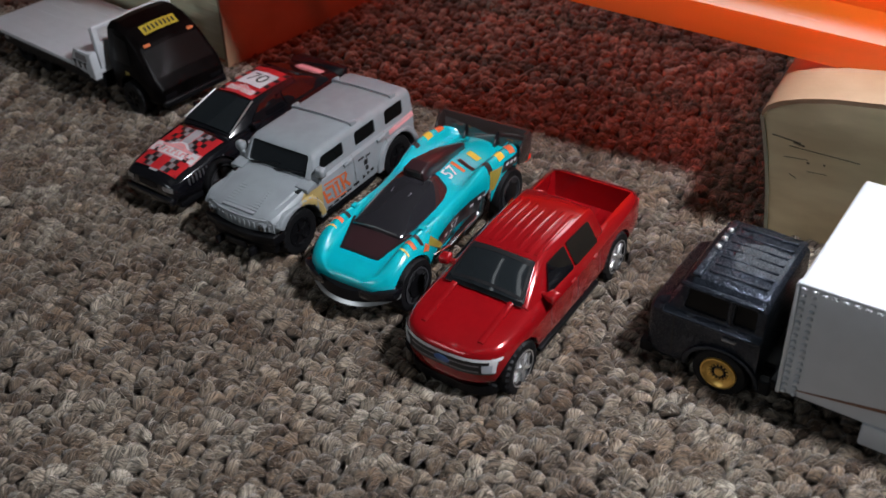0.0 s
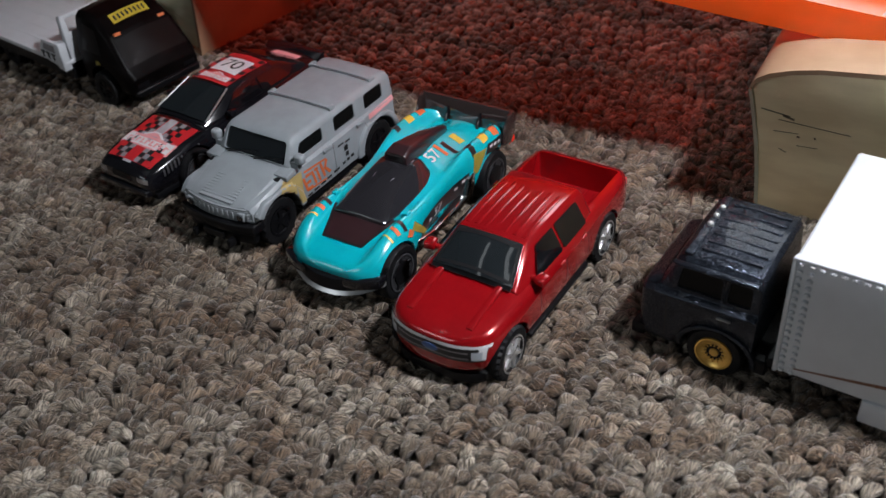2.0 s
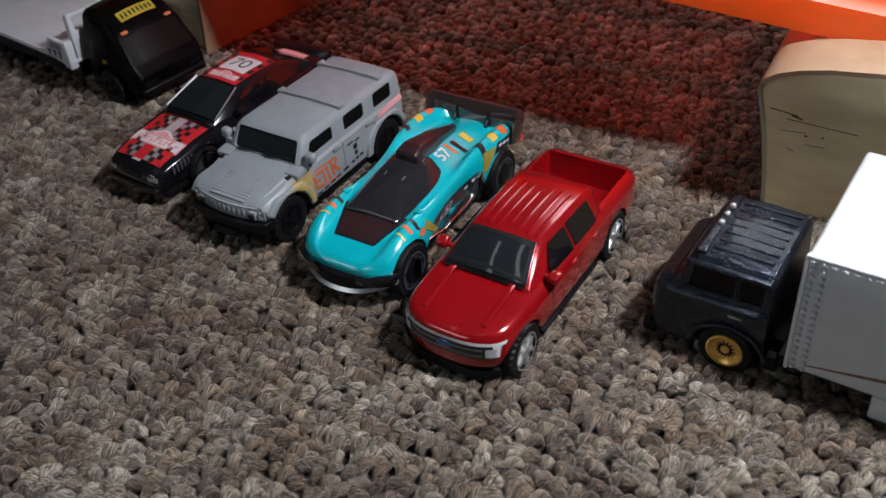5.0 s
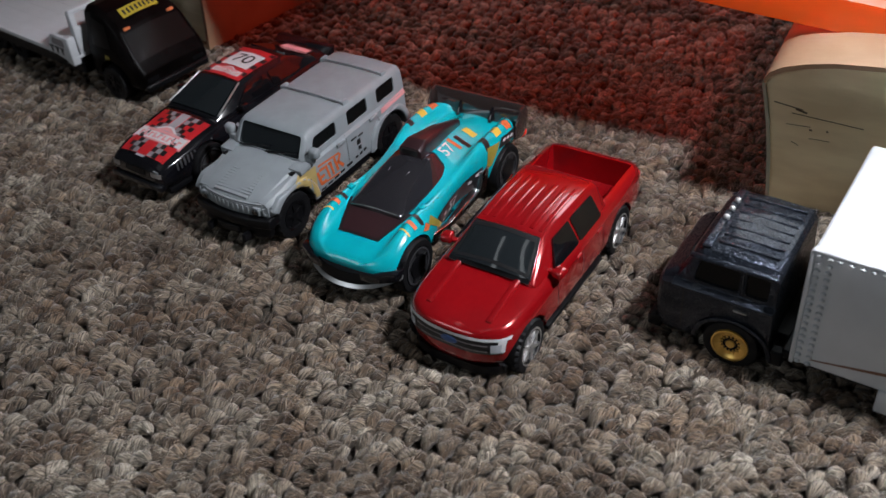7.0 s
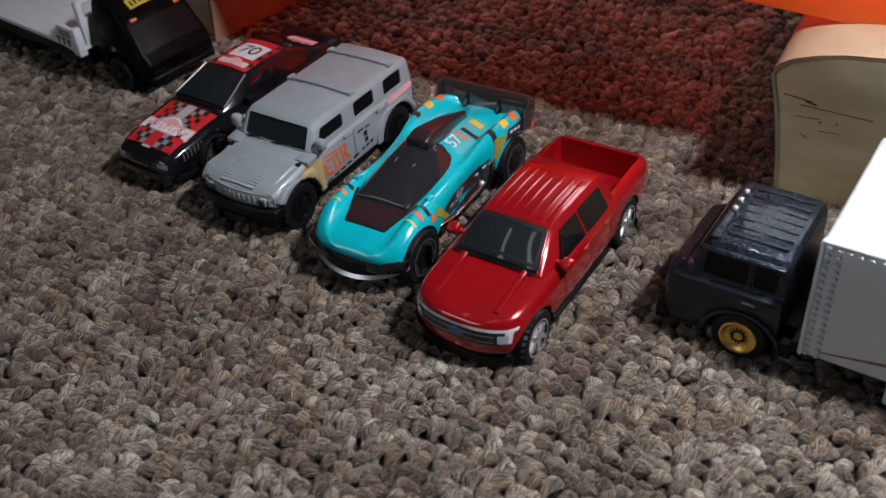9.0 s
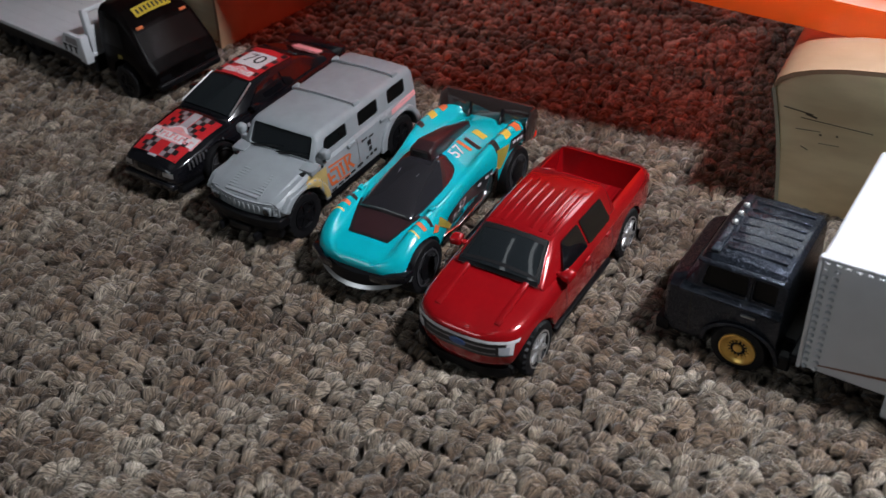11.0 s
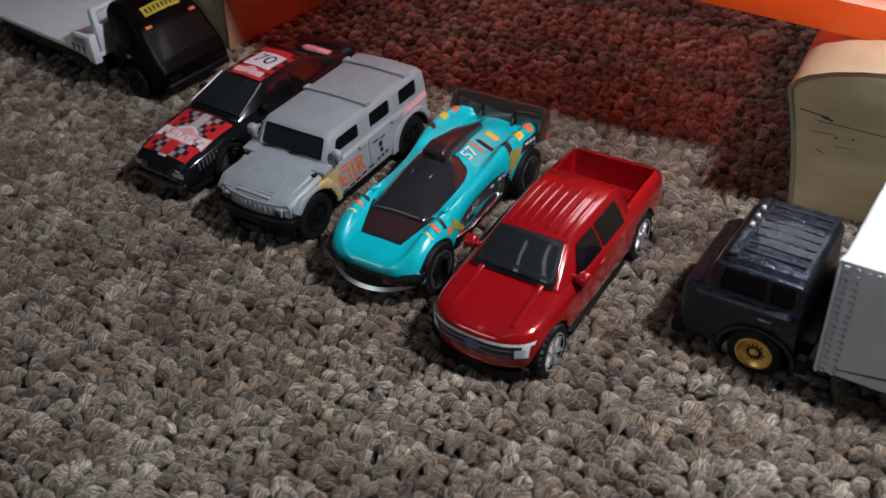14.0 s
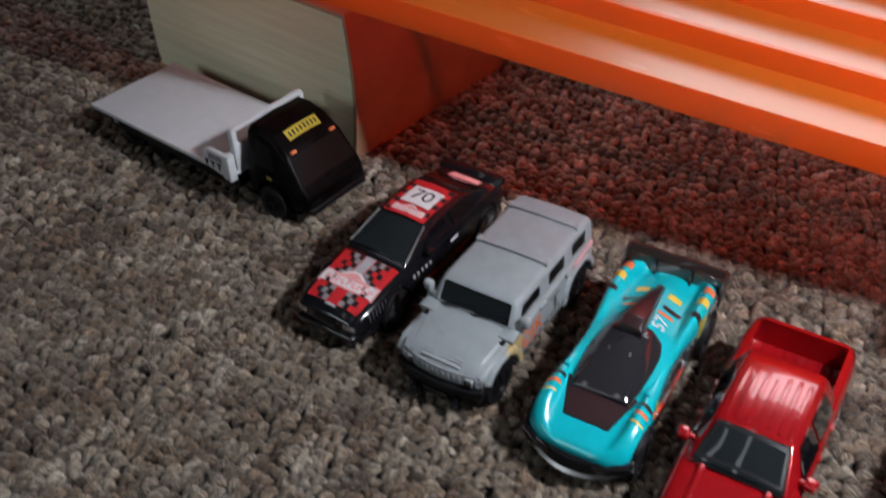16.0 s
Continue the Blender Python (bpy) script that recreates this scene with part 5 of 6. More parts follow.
        part("black_bar", decal(tree, patch(-15.0, s * 5.8, 1.7, 5.0), "top", 0.12, 3, 6), BLACK_INK, p)
        part("yellow_square", decal(tree, patch(-20.8, s * 4.6, 2.7, 3.6), "top", 0.12, 4, 4), YELLOW_INK, p)
        part("orange_bar", decal(tree, patch(-12.0, s * 4.9, 1.3, 4.4), "top", 0.12, 3, 5), ORANGE_INK, p)
        for x in (24, -24):
            wheel(p, x, s, 6.9, 7.2, 5.6, 14.7, 5.2, RING_INK, "disc", 5, 0, "black disc wheel with a thin silver ring")
    part("roof_number", lettering(tree, "57", -8.0, 5.0, 4.8, 180, "top", 0.2, 0.06), WHITE_INK, p, "white racing number 57")
    return p


teal_racer(at(6.9, 221.4, 231.5))


def rally_sedan(place):
    p = thing("toy_sedan", "glossy black die-cast toy rally sedan with red checks", "toy car", place, "toy cars in a row")

    def sec(w, zb, zm, zs, zt, zc):
        return [(0, zb), (w - 1.6, zb), (w - 0.3, zb + 1.0), (w, zm), (w - 0.5, zs), (w - 2.0, zt), (0, zc)]

    lower = solid(loft([(-35.4, sec(11.0, 6.4, 10.0, 13.2, 14.4, 14.6)), (-34.2, sec(12.2, 5.2, 10.0, 14.4, 15.6, 15.8)), (-26, sec(12.8, 4.6, 10.0, 15.0, 16.4, 16.8)), (-10, sec(13.0, 4.4, 10.0, 15.2, 16.4, 16.8)),
                        (10, sec(13.0, 4.4, 10.0, 15.0, 16.2, 16.8)), (19, sec(12.9, 4.4, 9.6, 14.6, 15.8, 16.6)), (32, sec(12.5, 4.6, 9.2, 13.2, 14.4, 15.2)), (40.5, sec(11.6, 5.0, 8.6, 11.6, 12.8, 13.6)),
                        (42.6, sec(10.6, 5.6, 8.2, 10.6, 11.6, 12.2)), (43.2, sec(9.6, 6.2, 8.0, 9.8, 10.4, 10.8))]), smooth=1, cutters=[arch_cut(x, 6.0, 7.2, s * 8.6, s * 18) for x in (-22.5, 26.0) for s in (1, -1)])
    cabin = solid(loft([(-26.5, [(0, 14), (11, 14), (11, 15.6), (10.4, 16.3), (9.5, 16.7), (0, 17)]), (-15.5, [(0, 14), (11.4, 14), (11.6, 16), (9.0, 20.6), (7.8, 21.4), (0, 22)]), (-4, [(0, 14), (11.5, 14), (11.7, 16), (8.9, 21.2), (7.8, 22), (0, 22.6)]),
                        (5.2, [(0, 14), (11.4, 14), (11.6, 15.9), (8.8, 20.8), (7.7, 21.6), (0, 22.1)]), (18.8, [(0, 14), (10.8, 14), (10.8, 15.6), (10.2, 16.1), (9.6, 16.4), (0, 16.9)])]), bevel=0.5, segments=3, angle=15)
    part("body", lower, BLACK, p)
    part("cabin", cabin, BLACK, p)
    tree = tree_of(lower, cabin)
    part("windshield", bowed_pane([(17.9, -9.5, 16.9), (17.9, 9.5, 16.9), (5.9, 7.6, 21.5), (5.9, -7.6, 21.5)], 0.6, 0.34, 0.6), SCREEN, p, "dark smoked windshield")
    part("rear_window", panel([(-25.6, 9.2, 16.9), (-25.6, -9.2, 16.9), (-16.2, -7.6, 21.3), (-16.2, 7.6, 21.3)], 0.35, 0.5, 0.3, 0.8), SMOKE, p)
    part("chassis", box(-35, 41, -11, 11, 3.2, 5.4, 0.5), DARK, p, "black plastic chassis")
    for s in (1, -1):
        k = lambda z: 11.65 - (z - 16) * 0.52
        for a in ([(10.5, k(16.5), 16.5), (-4.6, k(16.5), 16.5), (-4.6, k(20.5), 20.5), (4.0, k(20.3), 20.3)], [(-5.6, k(16.5), 16.5), (-18.6, k(16.5), 16.5), (-14.6, k(20.2), 20.2), (-5.6, k(20.5), 20.5)]):
            part("side_window", panel(flip(a, -s), 0.3, 0.5, 0.1, 0.6), SMOKE, p)
        part("mirror", moved(box(-1.4, 1.4, -1.1, 1.1, -0.9, 0.9, 0.5, 2), Matrix.Translation((9.6, s * 13.2, 17.0))), BLACK, p)
        part("headlight", decal(tree, [(s * 6.6, 9.4), (s * 10.2, 9.2), (s * 10.0, 10.5), (s * 6.6, 10.8)], "front", 0.14), SILVER, p, "pale printed headlight")
        part("pillar_trim", tube([(17.6, s * 10.2, 16.9), (5.4, s * 8.3, 21.7)], 0.3, 6), SILVER, p, "thin bright windshield pillar")
        part("tail_lamp", box(-35.8, -34.8, min(s * 5.5, s * 10.5), max(s * 5.5, s * 10.5), 11.2, 13.2, 0.3), TAIL_RED, p)
        way = "left" if s > 0 else "right"
        for i in range(11):
            part("side_print", decal(tree, patch(37.0 - i * 1.35, 11.0 + i * 0.16, 0.6, 2.6 - 0.1 * i, 8), way, 0.08, 2, 3), RIM_GREY, p, "grey fading side bars")
        for i in range(5):
            part("side_print", decal(tree, patch(17.0 - i * 2.0, 12.4, 1.1, 1.2, 0), way, 0.08, 2, 2), GREY_INK, p, "illegible grey side print")
        part("red_side_stripe", decal(tree, [(14, 6.2), (-16, 6.2), (-16, 8.6), (14, 7.6)], way, 0.08, 10, 2), RED_INK, p)
        part("white_side_print", decal(tree, patch(-4.0, 13.0, 4.2, 0.7), way, 0.1, 3, 1), WHITE_INK, p, "illegible white side print")
        for x in (26.0, -22.5):
            wheel(p, x, s, 6.0, 6.5, 4.8, 13.2, 4.9, RIM_GREY, "spokes", 5, 0, "dark silver five-spoke wheel")
    # printed hood, roof and trunk
    part("hood_print", decal(tree, [(20.5, -9.8), (20.5, 9.8), (39.8, 9.0), (39.8, -9.0)], "top", 0.08, 14, 12), RED_INK, p, "red printed hood field")
    for i in range(10):
        for j in range(3):
            for sd in (1, -1):
                if (i + j) % 2 == 0:
                    part("check", decal(tree, patch(21.6 + i * 1.9, sd * (2.9 + j * 1.75), 1.85, 1.7), "top", 0.16, 2, 2), BLACK_INK, p)
                elif j < 2 and (i + 2 * j) % 4:
                    part("check", decal(tree, patch(21.6 + i * 1.9, sd * (2.9 + j * 1.75), 1.85, 1.7), "top", 0.16, 2, 2), GREY_INK, p)
    part("hood_stripe", decal(tree, [(20.5, -1.7), (20.5, 1.7), (40.6, 1.7), (40.6, -1.7)], "top", 0.2, 12, 2), STRIPE_INK, p, "grey centre stripe")

    def banner(x, lx, ly, z=0.26):
        part("banner_border", decal(tree, [(x - lx * 0.46, -ly * 1.05), (x - lx * 0.46, ly * 1.05), (x + lx * 0.50, ly * 1.07), (x + lx * 0.50, -ly * 1.07)], "top", z - 0.05, 3, 10), PINK_INK, p)
        part("banner", decal(tree, [(x - lx * 0.36, -ly), (x - lx * 0.36, ly), (x + lx * 0.40, ly * 1.02), (x + lx * 0.40, -ly * 1.02)], "top", z, 3, 10), WHITE_INK, p, "white and pink printed banner")
        for k in range(9):
            y = ly * (-0.82 + 0.205 * k)
            part("banner_letter", joined(decal(tree, patch(x + lx * 0.13, y, lx * 0.36, ly * 0.075), "top", z + 0.08, 2, 1), decal(tree, patch(x + lx * (0.26 if k % 2 else 0.02), y + ly * 0.06, lx * 0.1, ly * 0.12), "top", z + 0.08, 1, 1)), PINK_INK, p, "illegible pink print on the banner")
        part("banner_bar", decal(tree, [(x - lx * 0.34, -ly * 0.7), (x - lx * 0.34, ly * 0.7), (x - lx * 0.14, ly * 0.7), (x - lx * 0.14, -ly * 0.7)], "top", z + 0.08, 2, 10), PINK_INK, p)
        part("banner_peak", decal(tree, [(x - lx * 0.40, -ly * 0.5), (x - lx * 0.40, ly * 0.5), (x - lx * 0.78, ly * 0.14), (x - lx * 0.78, -ly * 0.14)], "top", z - 0.03, 3, 4), WHITE_INK, p)
        part("banner_peak", decal(tree, [(x - lx * 0.38, -ly * 0.36), (x - lx * 0.38, ly * 0.36), (x - lx * 0.64, ly * 0.10), (x - lx * 0.64, -ly * 0.10)], "top", z + 0.04, 3, 4), PINK_INK, p)

    banner(31.4, 5.4, 9.2)
    part("roof_print", decal(tree, [(4.6, -7.4), (4.6, 7.4), (-13.5, 7.4), (-13.5, -7.4)], "top", 0.08, 12, 8), RED_INK, p, "red printed roof field")
    for i in range(8):
        for y in (-6.2, 6.2):
            if i % 2 == (y > 0):
                part("check", decal(tree, patch(3.2 - i * 2.2, y, 2.0, 2.0), "top", 0.15, 2, 2), BLACK_INK, p)
    banner(1.8, 3.0, 5.4, 0.2)
    part("number_plate_field", decal(tree, [(-1.2, -5.3), (-1.2, 5.3), (-10.2, 5.3), (-10.2, -5.3)], "top", 0.24, 6, 6), WHITE_INK, p, "white field for the racing number")
    part("roof_number", lettering(tree, "70", -5.7, 0, 7.4, 90, "top", 0.36, 0.02), BLACK_INK, p, "black racing number 70")
    part("trunk_banner", decal(tree, [(-27.2, -5.6), (-27.2, 6.2), (-29.6, 6.6), (-29.6, -4.2)], "top", 0.2, 3, 8), PINK_INK, p, "pink printed trunk banner")
    part("spoiler", prism([(-31.0, 15.2), (-33.6, 16.9), (-35.2, 17.0), (-34.6, 14.2)], -11.8, 11.8, "y", 0.3), BLACK, p)
    part("front_bumper", box(41.2, 44.0, -10.4, 10.4, 5.0, 7.4, 0.8, 3), BLACK, p)
    part("grille", decal(tree, [(-4.0, 9.0), (4.0, 9.0), (4.0, 11.0), (-4.0, 11.0)], "front", 0.12), DARK, p)
    return p


rally_sedan(at(-43.2, 283.5, 228.0))


def flatbed_tow_truck(place):
    p = thing("toy_tow_truck", "toy flatbed tow truck with a white bed and black cab", "toy truck", place)
    LOWER = Matrix.Translation((0, 0, 3.2)) @ Matrix.Diagonal((1.03, 1.05, 0.845, 1))

    def low(name, bm, mat, parent, label=""):
        return part(name, moved(bm.copy(), LOWER), mat, parent, label)

    low("bed", joined(box(-52, 23, -18.6, 18.6, 11.2, 12.9, 0.35, 2), box(-52, 21, -18.7, -17.6, 12.7, 13.3, 0.2, 1), box(-52, 21, 17.6, 18.7, 12.7, 13.3, 0.2, 1)), WHITE, p, "white flat bed")
    for y in (-12, -6, 0, 6, 12):
        low("bed_rib", box(-50, 19, y - 0.5, y + 0.5, 12.8, 13.05, 0.1, 1), WHITE, p)
    # frame and chassis; the wide lower box fills in the shadow under the bed
    low("bed_frame_and_shade", joined(box(-50, 22, -17.2, 17.2, 8.0, 11.3, 0.4, 1), box(-46, 22, -16.0, 16.0, 3.6, 8.2, 0.4, 1), box(-48, 50, -9, 9, 4.5, 9.2, 0.6, 1)), DARK, p, "black bed frame and chassis, with a dark block for the shade under the bed")
    low("headboard", box(20.6, 22.6, -15.2, 15.2, 12.6, 24.0, 0.5, 2), WHITE, p, "white headboard")
    low("top_rail", box(20.4, 22.8, -15.6, 15.6, 29.4, 31.2, 0.6, 2), WHITE, p)
    for y in (-14.8, -5, 5, 14.8):
        low("headboard_post", prism([(20.4, 11.5), (22.8, 11.5), (22.8, 30.6), (20.4, 30.6)], y - 1.0, y + 1.0, "y", 0.4), WHITE, p)
    for s in (1, -1):
        low("side_bracket", prism([(8.5, 12.4), (20.8, 9.8), (20.8, 20.6), (12.4, 20.6)], min(s * 17.4, s * 18.9), max(s * 17.4, s * 18.9), "y", 0.35), WHITE, p)
        low("bracket_field", prism([(12.6, 16.4), (19.4, 16.2), (19.4, 19.4), (13.6, 19.4)], s * 18.95 - 0.1, s * 18.95 + 0.1, "y"), GREY_INK, p)
        low("bracket_post", prism([(19.0, 9.6), (22.9, 9.0), (22.9, 21.0), (20.0, 21.0)], min(s * 16.2, s * 19.2), max(s * 16.2, s * 19.2), "y", 0.5), WHITE, p)
        for i, (x, lz) in enumerate(((11.6, 2.6), (14.6, 2.6), (17.6, 2.6))):
            low("letter_bar", joined(box(x - 0.35, x + 0.35, s * 18.95 - 0.15, s * 18.95 + 0.15, 12.6, 12.6 + lz), box(x - 1.0, x + 1.1, s * 18.95 - 0.15, s * 18.95 + 0.15, 14.8, 15.5)), BLACK_INK, p, "illegible black print")
        for x in (37.5, -22, -36):
            wheel(p, x, s, 6.0, 6.4, 5.5, 15.5, 3.6, DARK, "spokes", 6, 18, "black truck wheel")
        low("rear_hook", moved(box(-1.2, 1.2, -0.8, 0.8, -0.8, 0.8, 0.3, 1), Matrix.Translation((-40, s * 16.8, 8.6))), SILVER, p)
    cab = solid(loft([(25.8, [(0, 4), (13.4, 4), (14.0, 6), (14.0, 18), (12.0, 30.5), (10.2, 32.6), (0, 33.2)]), (30.5, [(0, 4), (13.6, 4), (14.2, 6), (14.2, 18), (11.8, 31.4), (10.0, 33.4), (0, 34)]), (36.0, [(0, 4), (13.6, 4), (14.2, 6), (14.2, 18), (11.8, 29.8), (10.2, 31.6), (0, 32.4)]),
                      (42.0, [(0, 4), (13.6, 4), (14.2, 6), (14.2, 17), (12.4, 24.2), (11.0, 25.8), (0, 26.6)]), (48.4, [(0, 4), (13.2, 4), (13.8, 6), (13.8, 12), (13.0, 14.4), (12.0, 15.2), (0, 15.8)]), (51.0, [(0, 4.4), (12.2, 4.4), (12.8, 6), (12.8, 8.6), (12.2, 9.8), (11.2, 10.4), (0, 10.8)])]),
                bevel=0.9, segments=3, angle=15, cutters=[arch_cut(37.5, 6.0, 7.6, s * 9.5, s * 18) for s in (1, -1)])
    low("cab", cab, MATTBLACK, p, "matt black sloping cab")
    tree = tree_of(cab)
    low("windshield", decal(tree, [(42.8, -10.6), (42.8, 10.6), (48.6, 11.6), (48.6, -11.6)], "top", 0.16, 8, 10), CAB_GLASS, p, "dark glossy windshield")
    for s in (1, -1):
        low("side_window", decal(tree, [(29, 18.5), (38.6, 18.5), (36.0, 27.6), (29.6, 29.0)], "left" if s > 0 else "right", 0.16, 6, 6), CAB_GLASS, p)
        low("marker_lamp", moved(box(-0.6, 0.6, -1.2, 1.2, -0.35, 0.45, 0.2, 1), Matrix.Translation((42.4, s * 8.6, 26.1)) @ Matrix.Rotation(radians(50), 4, "Y")), AMBER, p, "small amber marker lamp")
        low("side_print", decal(tree, [(34.5, 13.2), (37.6, 12.6), (37.0, 15.4), (35.0, 15.6)], "left" if s > 0 else "right", 0.14, 3, 3), OLIVE_INK, p, "small illegible olive print")
        low("headlight", decal(tree, [(s * 7.0, 6.6), (s * 11.6, 6.6), (s * 11.4, 8.6), (s * 7.0, 8.6)], "front", 0.12), DARK, p)
    low("roof_sign", decal(tree, [(36.6, -6.8), (36.6, 6.8), (39.4, 6.8), (39.4, -6.8)], "top", 0.25, 3, 8), SIGN_INK, p, "yellow printed sign with illegible black print")
    for i in range(8):
        low("sign_letter", decal(tree, patch(38.0, -5.4 + i * 1.55, 1.5, 0.8), "top", 0.36, 2, 2), BLACK_INK, p, "illegible black print")
    low("front_bumper", box(49.2, 52.2, -12.6, 12.6, 3.2, 6.2, 0.8, 3), DARK, p)
    return p


flatbed_tow_truck(at(-101.7, 352.4, 313.9))


def box_truck(place):
    p = thing("toy_box_truck", "dark metallic toy cab-over truck with a white riveted box", "toy truck", place)
    LOWER = Matrix.Translation((0, 0, -0.4)) @ Matrix.Diagonal((1, 1, 0.825, 1))

    def low(name, bm, mat, parent, label=""):
        return part(name, moved(bm.copy(), LOWER), mat, parent, label)

    cab = solid(loft([(x, [(0, 4), (13.6, 4), (14.4, 5.6), (14.6, 21.4), (13.8, 23.0), (w, zt - 2.6), (w - 1.6, zt - 0.5), (w - 3.6, zt), (0, zt + 0.3)]) for x, w, zt in (
        (-10.2, 13.0, 32.6), (-9.2, 13.5, 33.8), (0, 13.5, 34.2), (7.2, 13.4, 33.8), (9.0, 13.0, 32.6), (10.2, 13.0, 30.0), (11.9, 13.3, 25.4))] +
        [(15.2, [(0, 4), (13.0, 4), (13.8, 5.6), (14.0, 20.4), (13.4, 21.8), (12.8, 22.2), (12.0, 22.6), (10.6, 22.9), (0, 23.2)]), (16.2, [(0, 4.6), (12.2, 4.6), (13.0, 6), (13.1, 19.0), (12.6, 20.2), (12.2, 20.6), (11.6, 21), (10.4, 21.2), (0, 21.4)])]),
        bevel=0.55, segments=3, angle=20)
    k = lambda z: 13.85 - (z - 23.0) * 0.1
    openings = [flip([(xa, k(24.0), 24.0), (xb, k(24.0), 24.0), (xb, k(30.6), 30.6), (xa - (0.9 if xa > 5 else 0), k(30.6), 30.6)], -s) for s in (1, -1) for xa, xb in ((8.2, -1.8), (-3.2, -8.2))]
    openings.append([(11.1, -11.2, 24.2), (11.1, 11.2, 24.2), (9.5, 10.6, 30.4), (9.5, -10.6, 30.4)])
    cuts, panes = inset_windows(openings, 0.9)
    cab = solid(cab, cutters=cuts + [arch_cut(-2.2, 6.2, 8.3, s * 9, s * 18) for s in (1, -1)])
    low("cab", cab, NAVY, p, "dark metallic flake painted cab")
    tree = tree_of(cab)
    for i in range(7):
        y = -9.6 + i * 3.1
        low("roof_rib", box(-8.2, 5.0, y - 0.42, y + 0.42, 33.6, 34.5, 0.3, 3), NAVY, p)
    low("roof_lip", box(5.8, 8.0, -11.8, 11.8, 33.2, 34.4, 0.5, 3), NAVY, p)
    for y in (-6.6, -3.0, 0.6):
        low("roof_lamp", moved(lathe([(0.75, -0.4), (0.75, 0.5), (0.5, 0.85), (0.05, 0.95)], 16, "z"), Matrix.Translation((6.6, y, 34.5))), BRIGHT_RIM, p, "small silver roof marker lamp")
    for q in panes[:-1]:
        low("side_window", q, CAB_GLASS, p)
    low("windshield", panes[-1], SMOKE, p, "dark cab windshield")
    for s in (1, -1):
        low("roof_gutter", tube([(-9.2, s * 13.3, 31.6), (0, s * 13.6, 31.9), (7.4, s * 13.4, 31.6), (9.4, s * 12.6, 30.9)], 0.75, 10), NAVY, p)
        low("pillar", box(-2.9, -2.1, min(s * 12.6, s * 13.9), max(s * 12.6, s * 13.9), 23.4, 31.2, 0.2, 1), NAVY, p)
        low("belt_rail", prism([(s * 13.2, 20.8), (s * 15.1, 20.8), (s * 15.3, 21.7), (s * 13.4, 23.2)], -10.0, 12.6, "x", 0.3, 3), NAVY, p)
        low("door_handle", box(-4.8, -1.6, min(s * 14.4, s * 15.1), max(s * 14.4, s * 15.1), 18.6, 19.3, 0.2, 1), SILVER, p, "silver door handle")
        ring = [(-2.2 + 8.0 * math.cos(radians(a)), 6.0 + 8.4 * math.sin(radians(a))) for a in range(0, 181, 12)]
        outer = [(-2.2 + 9.2 * math.cos(radians(a)), 6.0 + 9.6 * math.sin(radians(a))) for a in range(0, 181, 12)]
        low("wheel_arch", prism(ring + outer[::-1], min(s * 13.2, s * 15.2), max(s * 13.2, s * 15.2), "y", 0.25), NAVY, p)
        low("step", box(-13.6, -10.6, min(s * 12, s * 14.8), max(s * 12, s * 14.8), 4.6, 9.4, 0.4, 1), DARK, p)
        low("seam", decal(tree, [(9.6, 5), (9.9, 5), (9.9, 21), (9.6, 21)], "left" if s > 0 else "right", 0.06, 1, 8), BLACK_INK, p)
        low("headlight", moved(lathe([(1.6, -0.4), (1.6, 0.4), (1.1, 0.7), (0.05, 0.8)], 20, "x"), Matrix.Translation((16.2, s * 9.8, 11.0))), SILVER, p)
        wheel(p, -2.2, s, 5.6, 6.4, 5.6, 15.4, 4.2, GOLD, "dish", 10, 0, "gold dished wheel with a soft black tyre")
        for x in (-64, -80):
            wheel(p, x, s, 5.6, 6.4, 5.6, 15.4, 4.2, GOLD, "dish", 10, 0, "gold dished wheel with a soft black tyre")
    low("front_bumper", box(14.4, 17.8, -14.2, 14.2, 3.4, 7.4, 0.6, 2), DARK, p, "black front bumper")
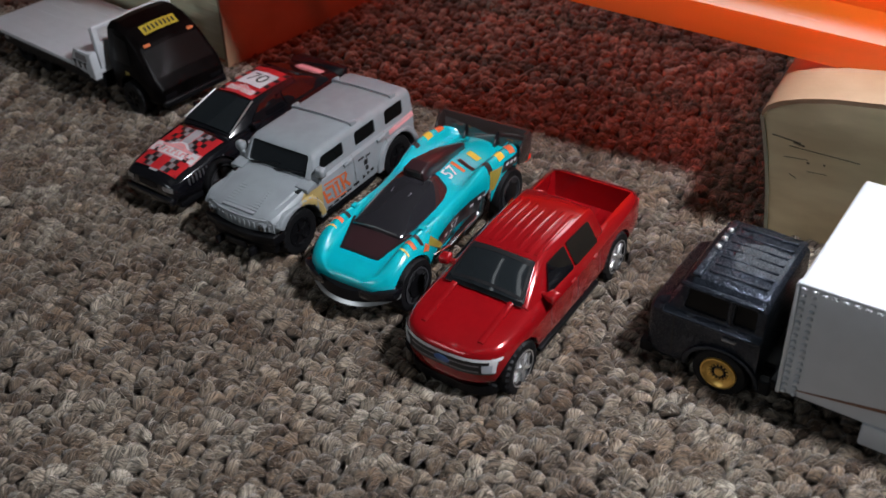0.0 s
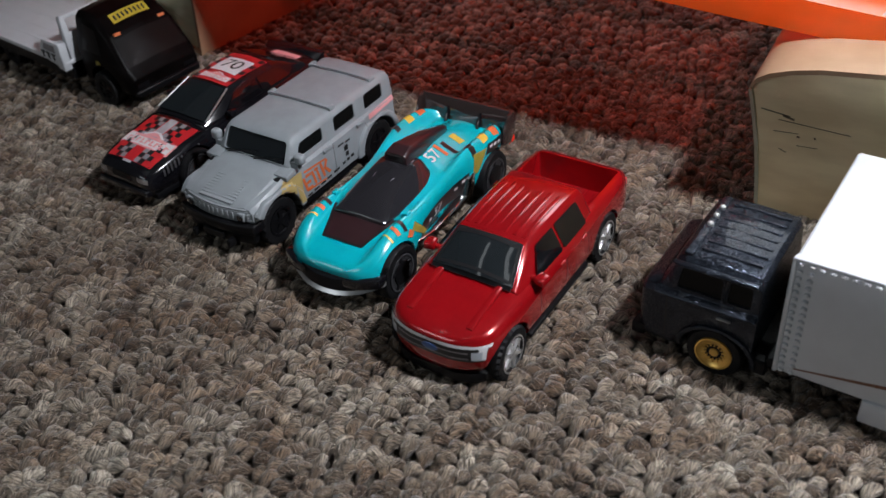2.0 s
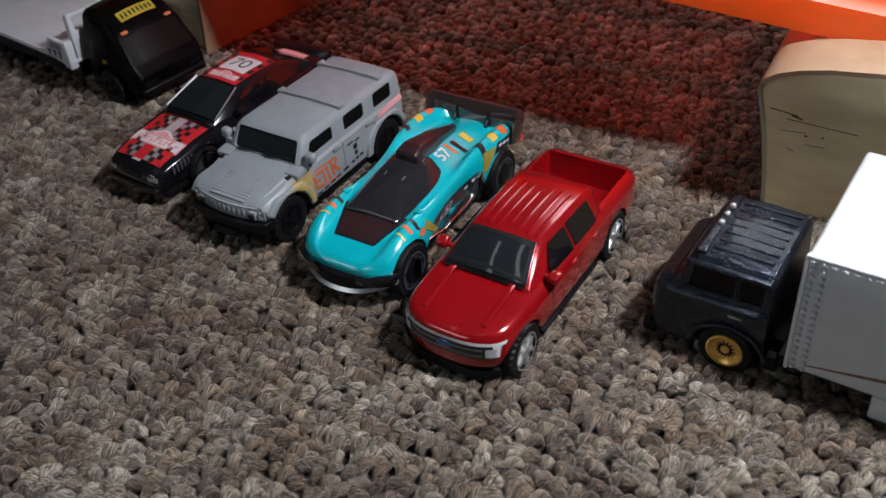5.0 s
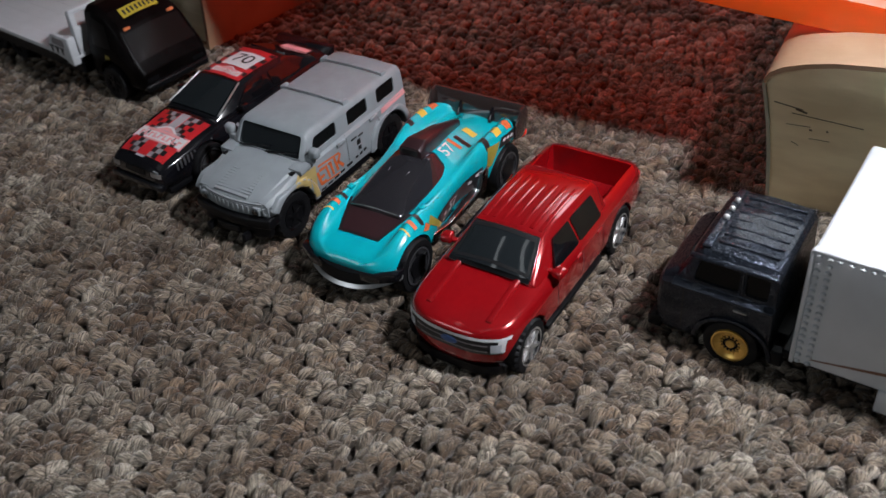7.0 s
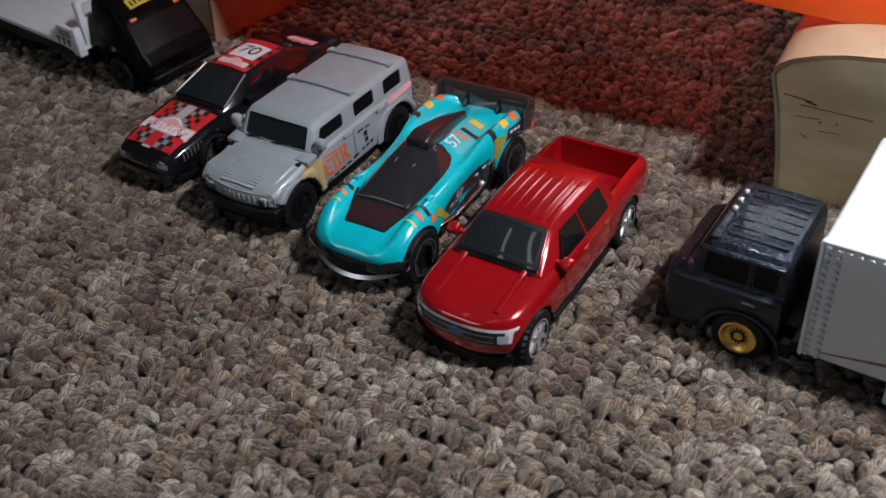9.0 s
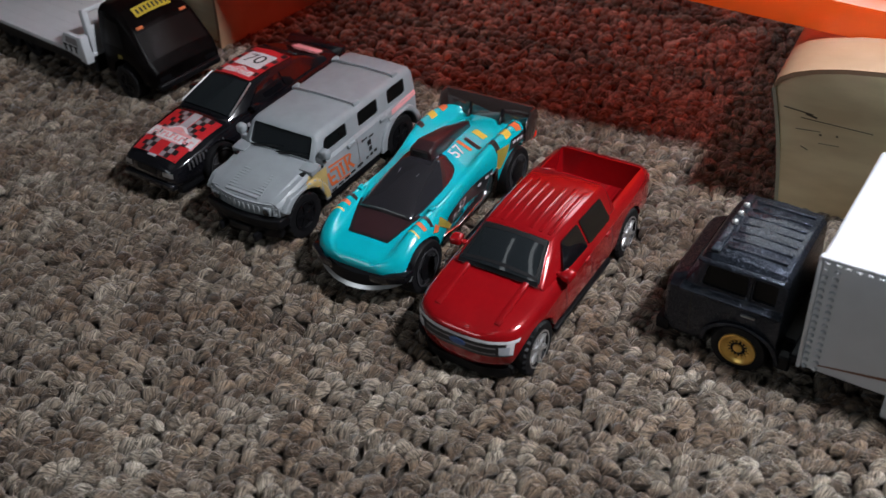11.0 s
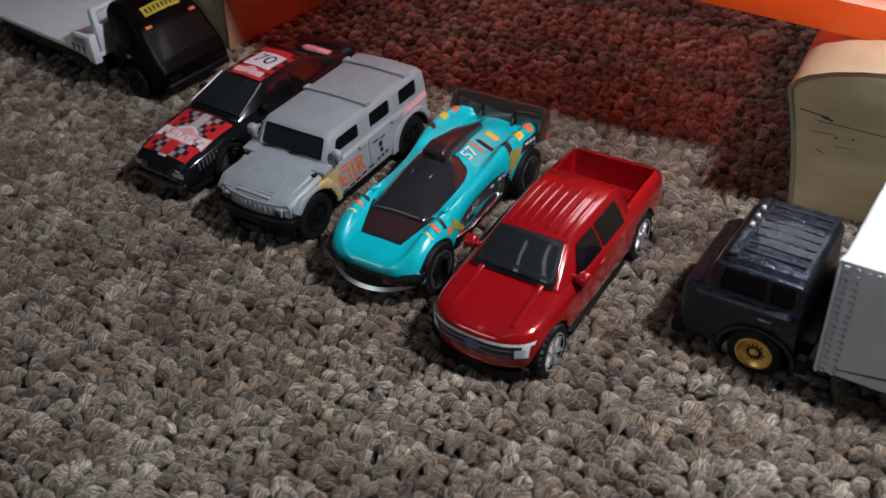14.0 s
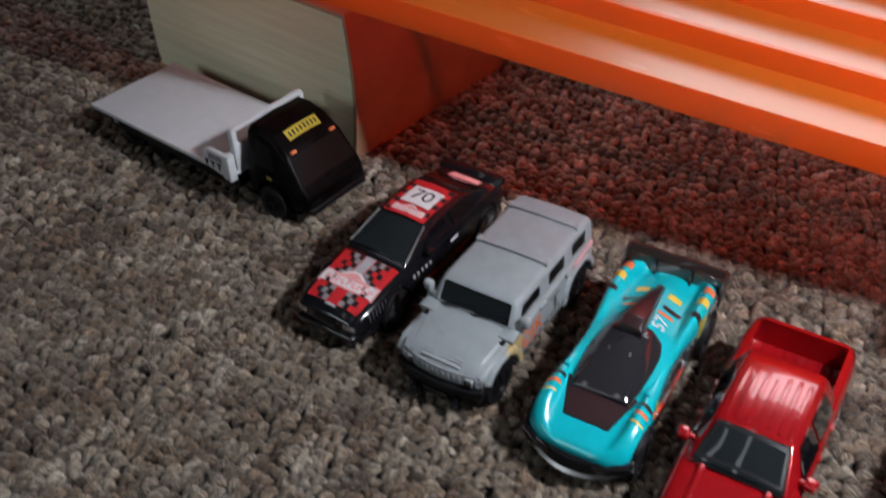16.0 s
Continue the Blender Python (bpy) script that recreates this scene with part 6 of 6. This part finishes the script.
    for z in (8.8, 10.4, 12.0, 13.6):
        low("grille_bar", box(15.8, 16.8, -7.0, 7.0, z, z + 0.8, 0.2, 1), DARK, p)
    low("chassis", box(-104, 8, -9, 9, 4.5, 9.8, 0.6, 1), DARK, p, "black truck chassis")
    low("under_box", box(-100, -13, -13, 14.2, 7.6, 10.6, 0.4, 1), DARK, p)
    # the box sits a little towards the far side of the cab
    Y0, Y1, X0, Z0, Z1 = -28.0, 15.4, -15.4, 9.2, 46.0
    low("cargo_box", box(-108, X0, Y0, Y1, Z0, Z1, 0.9, 3), WHITE, p, "white plastic cargo box")
    stud = lathe([(0.66, -0.1), (0.63, 0.25), (0.42, 0.58), (0.03, 0.68)], 10, "y")
    n = 17
    for col in (0, 1):
        for i in range(n):
            low("rivet", moved(stud.copy(), Matrix.Translation((X0 - 1.3 - col * 2.2, Y1, Z0 + 1.2 + i * (Z1 - Z0 - 2.6) / (n - 1)))), WHITE, p)
    for i in range(36):
        low("rivet", moved(stud.copy(), Matrix.Translation((X0 - 5.4 - i * 2.1, Y1, Z1 - 1.5))), WHITE, p)
    low("edge_bead", box(-107, X0 + 0.1, Y1 - 1.4, Y1 + 0.35, Z1 - 0.85, Z1 + 0.15, 0.3, 2), WHITE, p)
    low("corner_bead", box(X0 - 0.6, X0 + 0.4, Y1 - 1.2, Y1 + 0.3, Z0 - 0.2, Z1 - 0.4, 0.3, 2), WHITE, p)
    low("brown_stripe", prism([(X0 - 3.6, 11.6), (X0 - 60, 23.0), (X0 - 60, 25.6), (X0 - 3.6, 11.9)], Y1 - 0.02, Y1 + 0.1, "y"), BROWN_INK, p, "thin brown swoosh stripe")
    low("side_skirt", box(-70, -33.5, 12.6, 16.2, 2.8, 10.0, 0.5, 2), WHITE, p, "white side skirt box")
    low("skirt_mark", joined(*[moved(box(-1.6, 1.6, 16.15, 16.32, -0.35, 0.35), Matrix.Translation((-41.5, 0, 6.6 + o)) @ Matrix.Rotation(radians(a), 4, "Y")) for o, a in ((0.5, 28), (-0.5, -28), (0, 0))]), GOLD, p, "small gold printed mark")
    return p


box_truck(at(76.6, 165.6, 139))
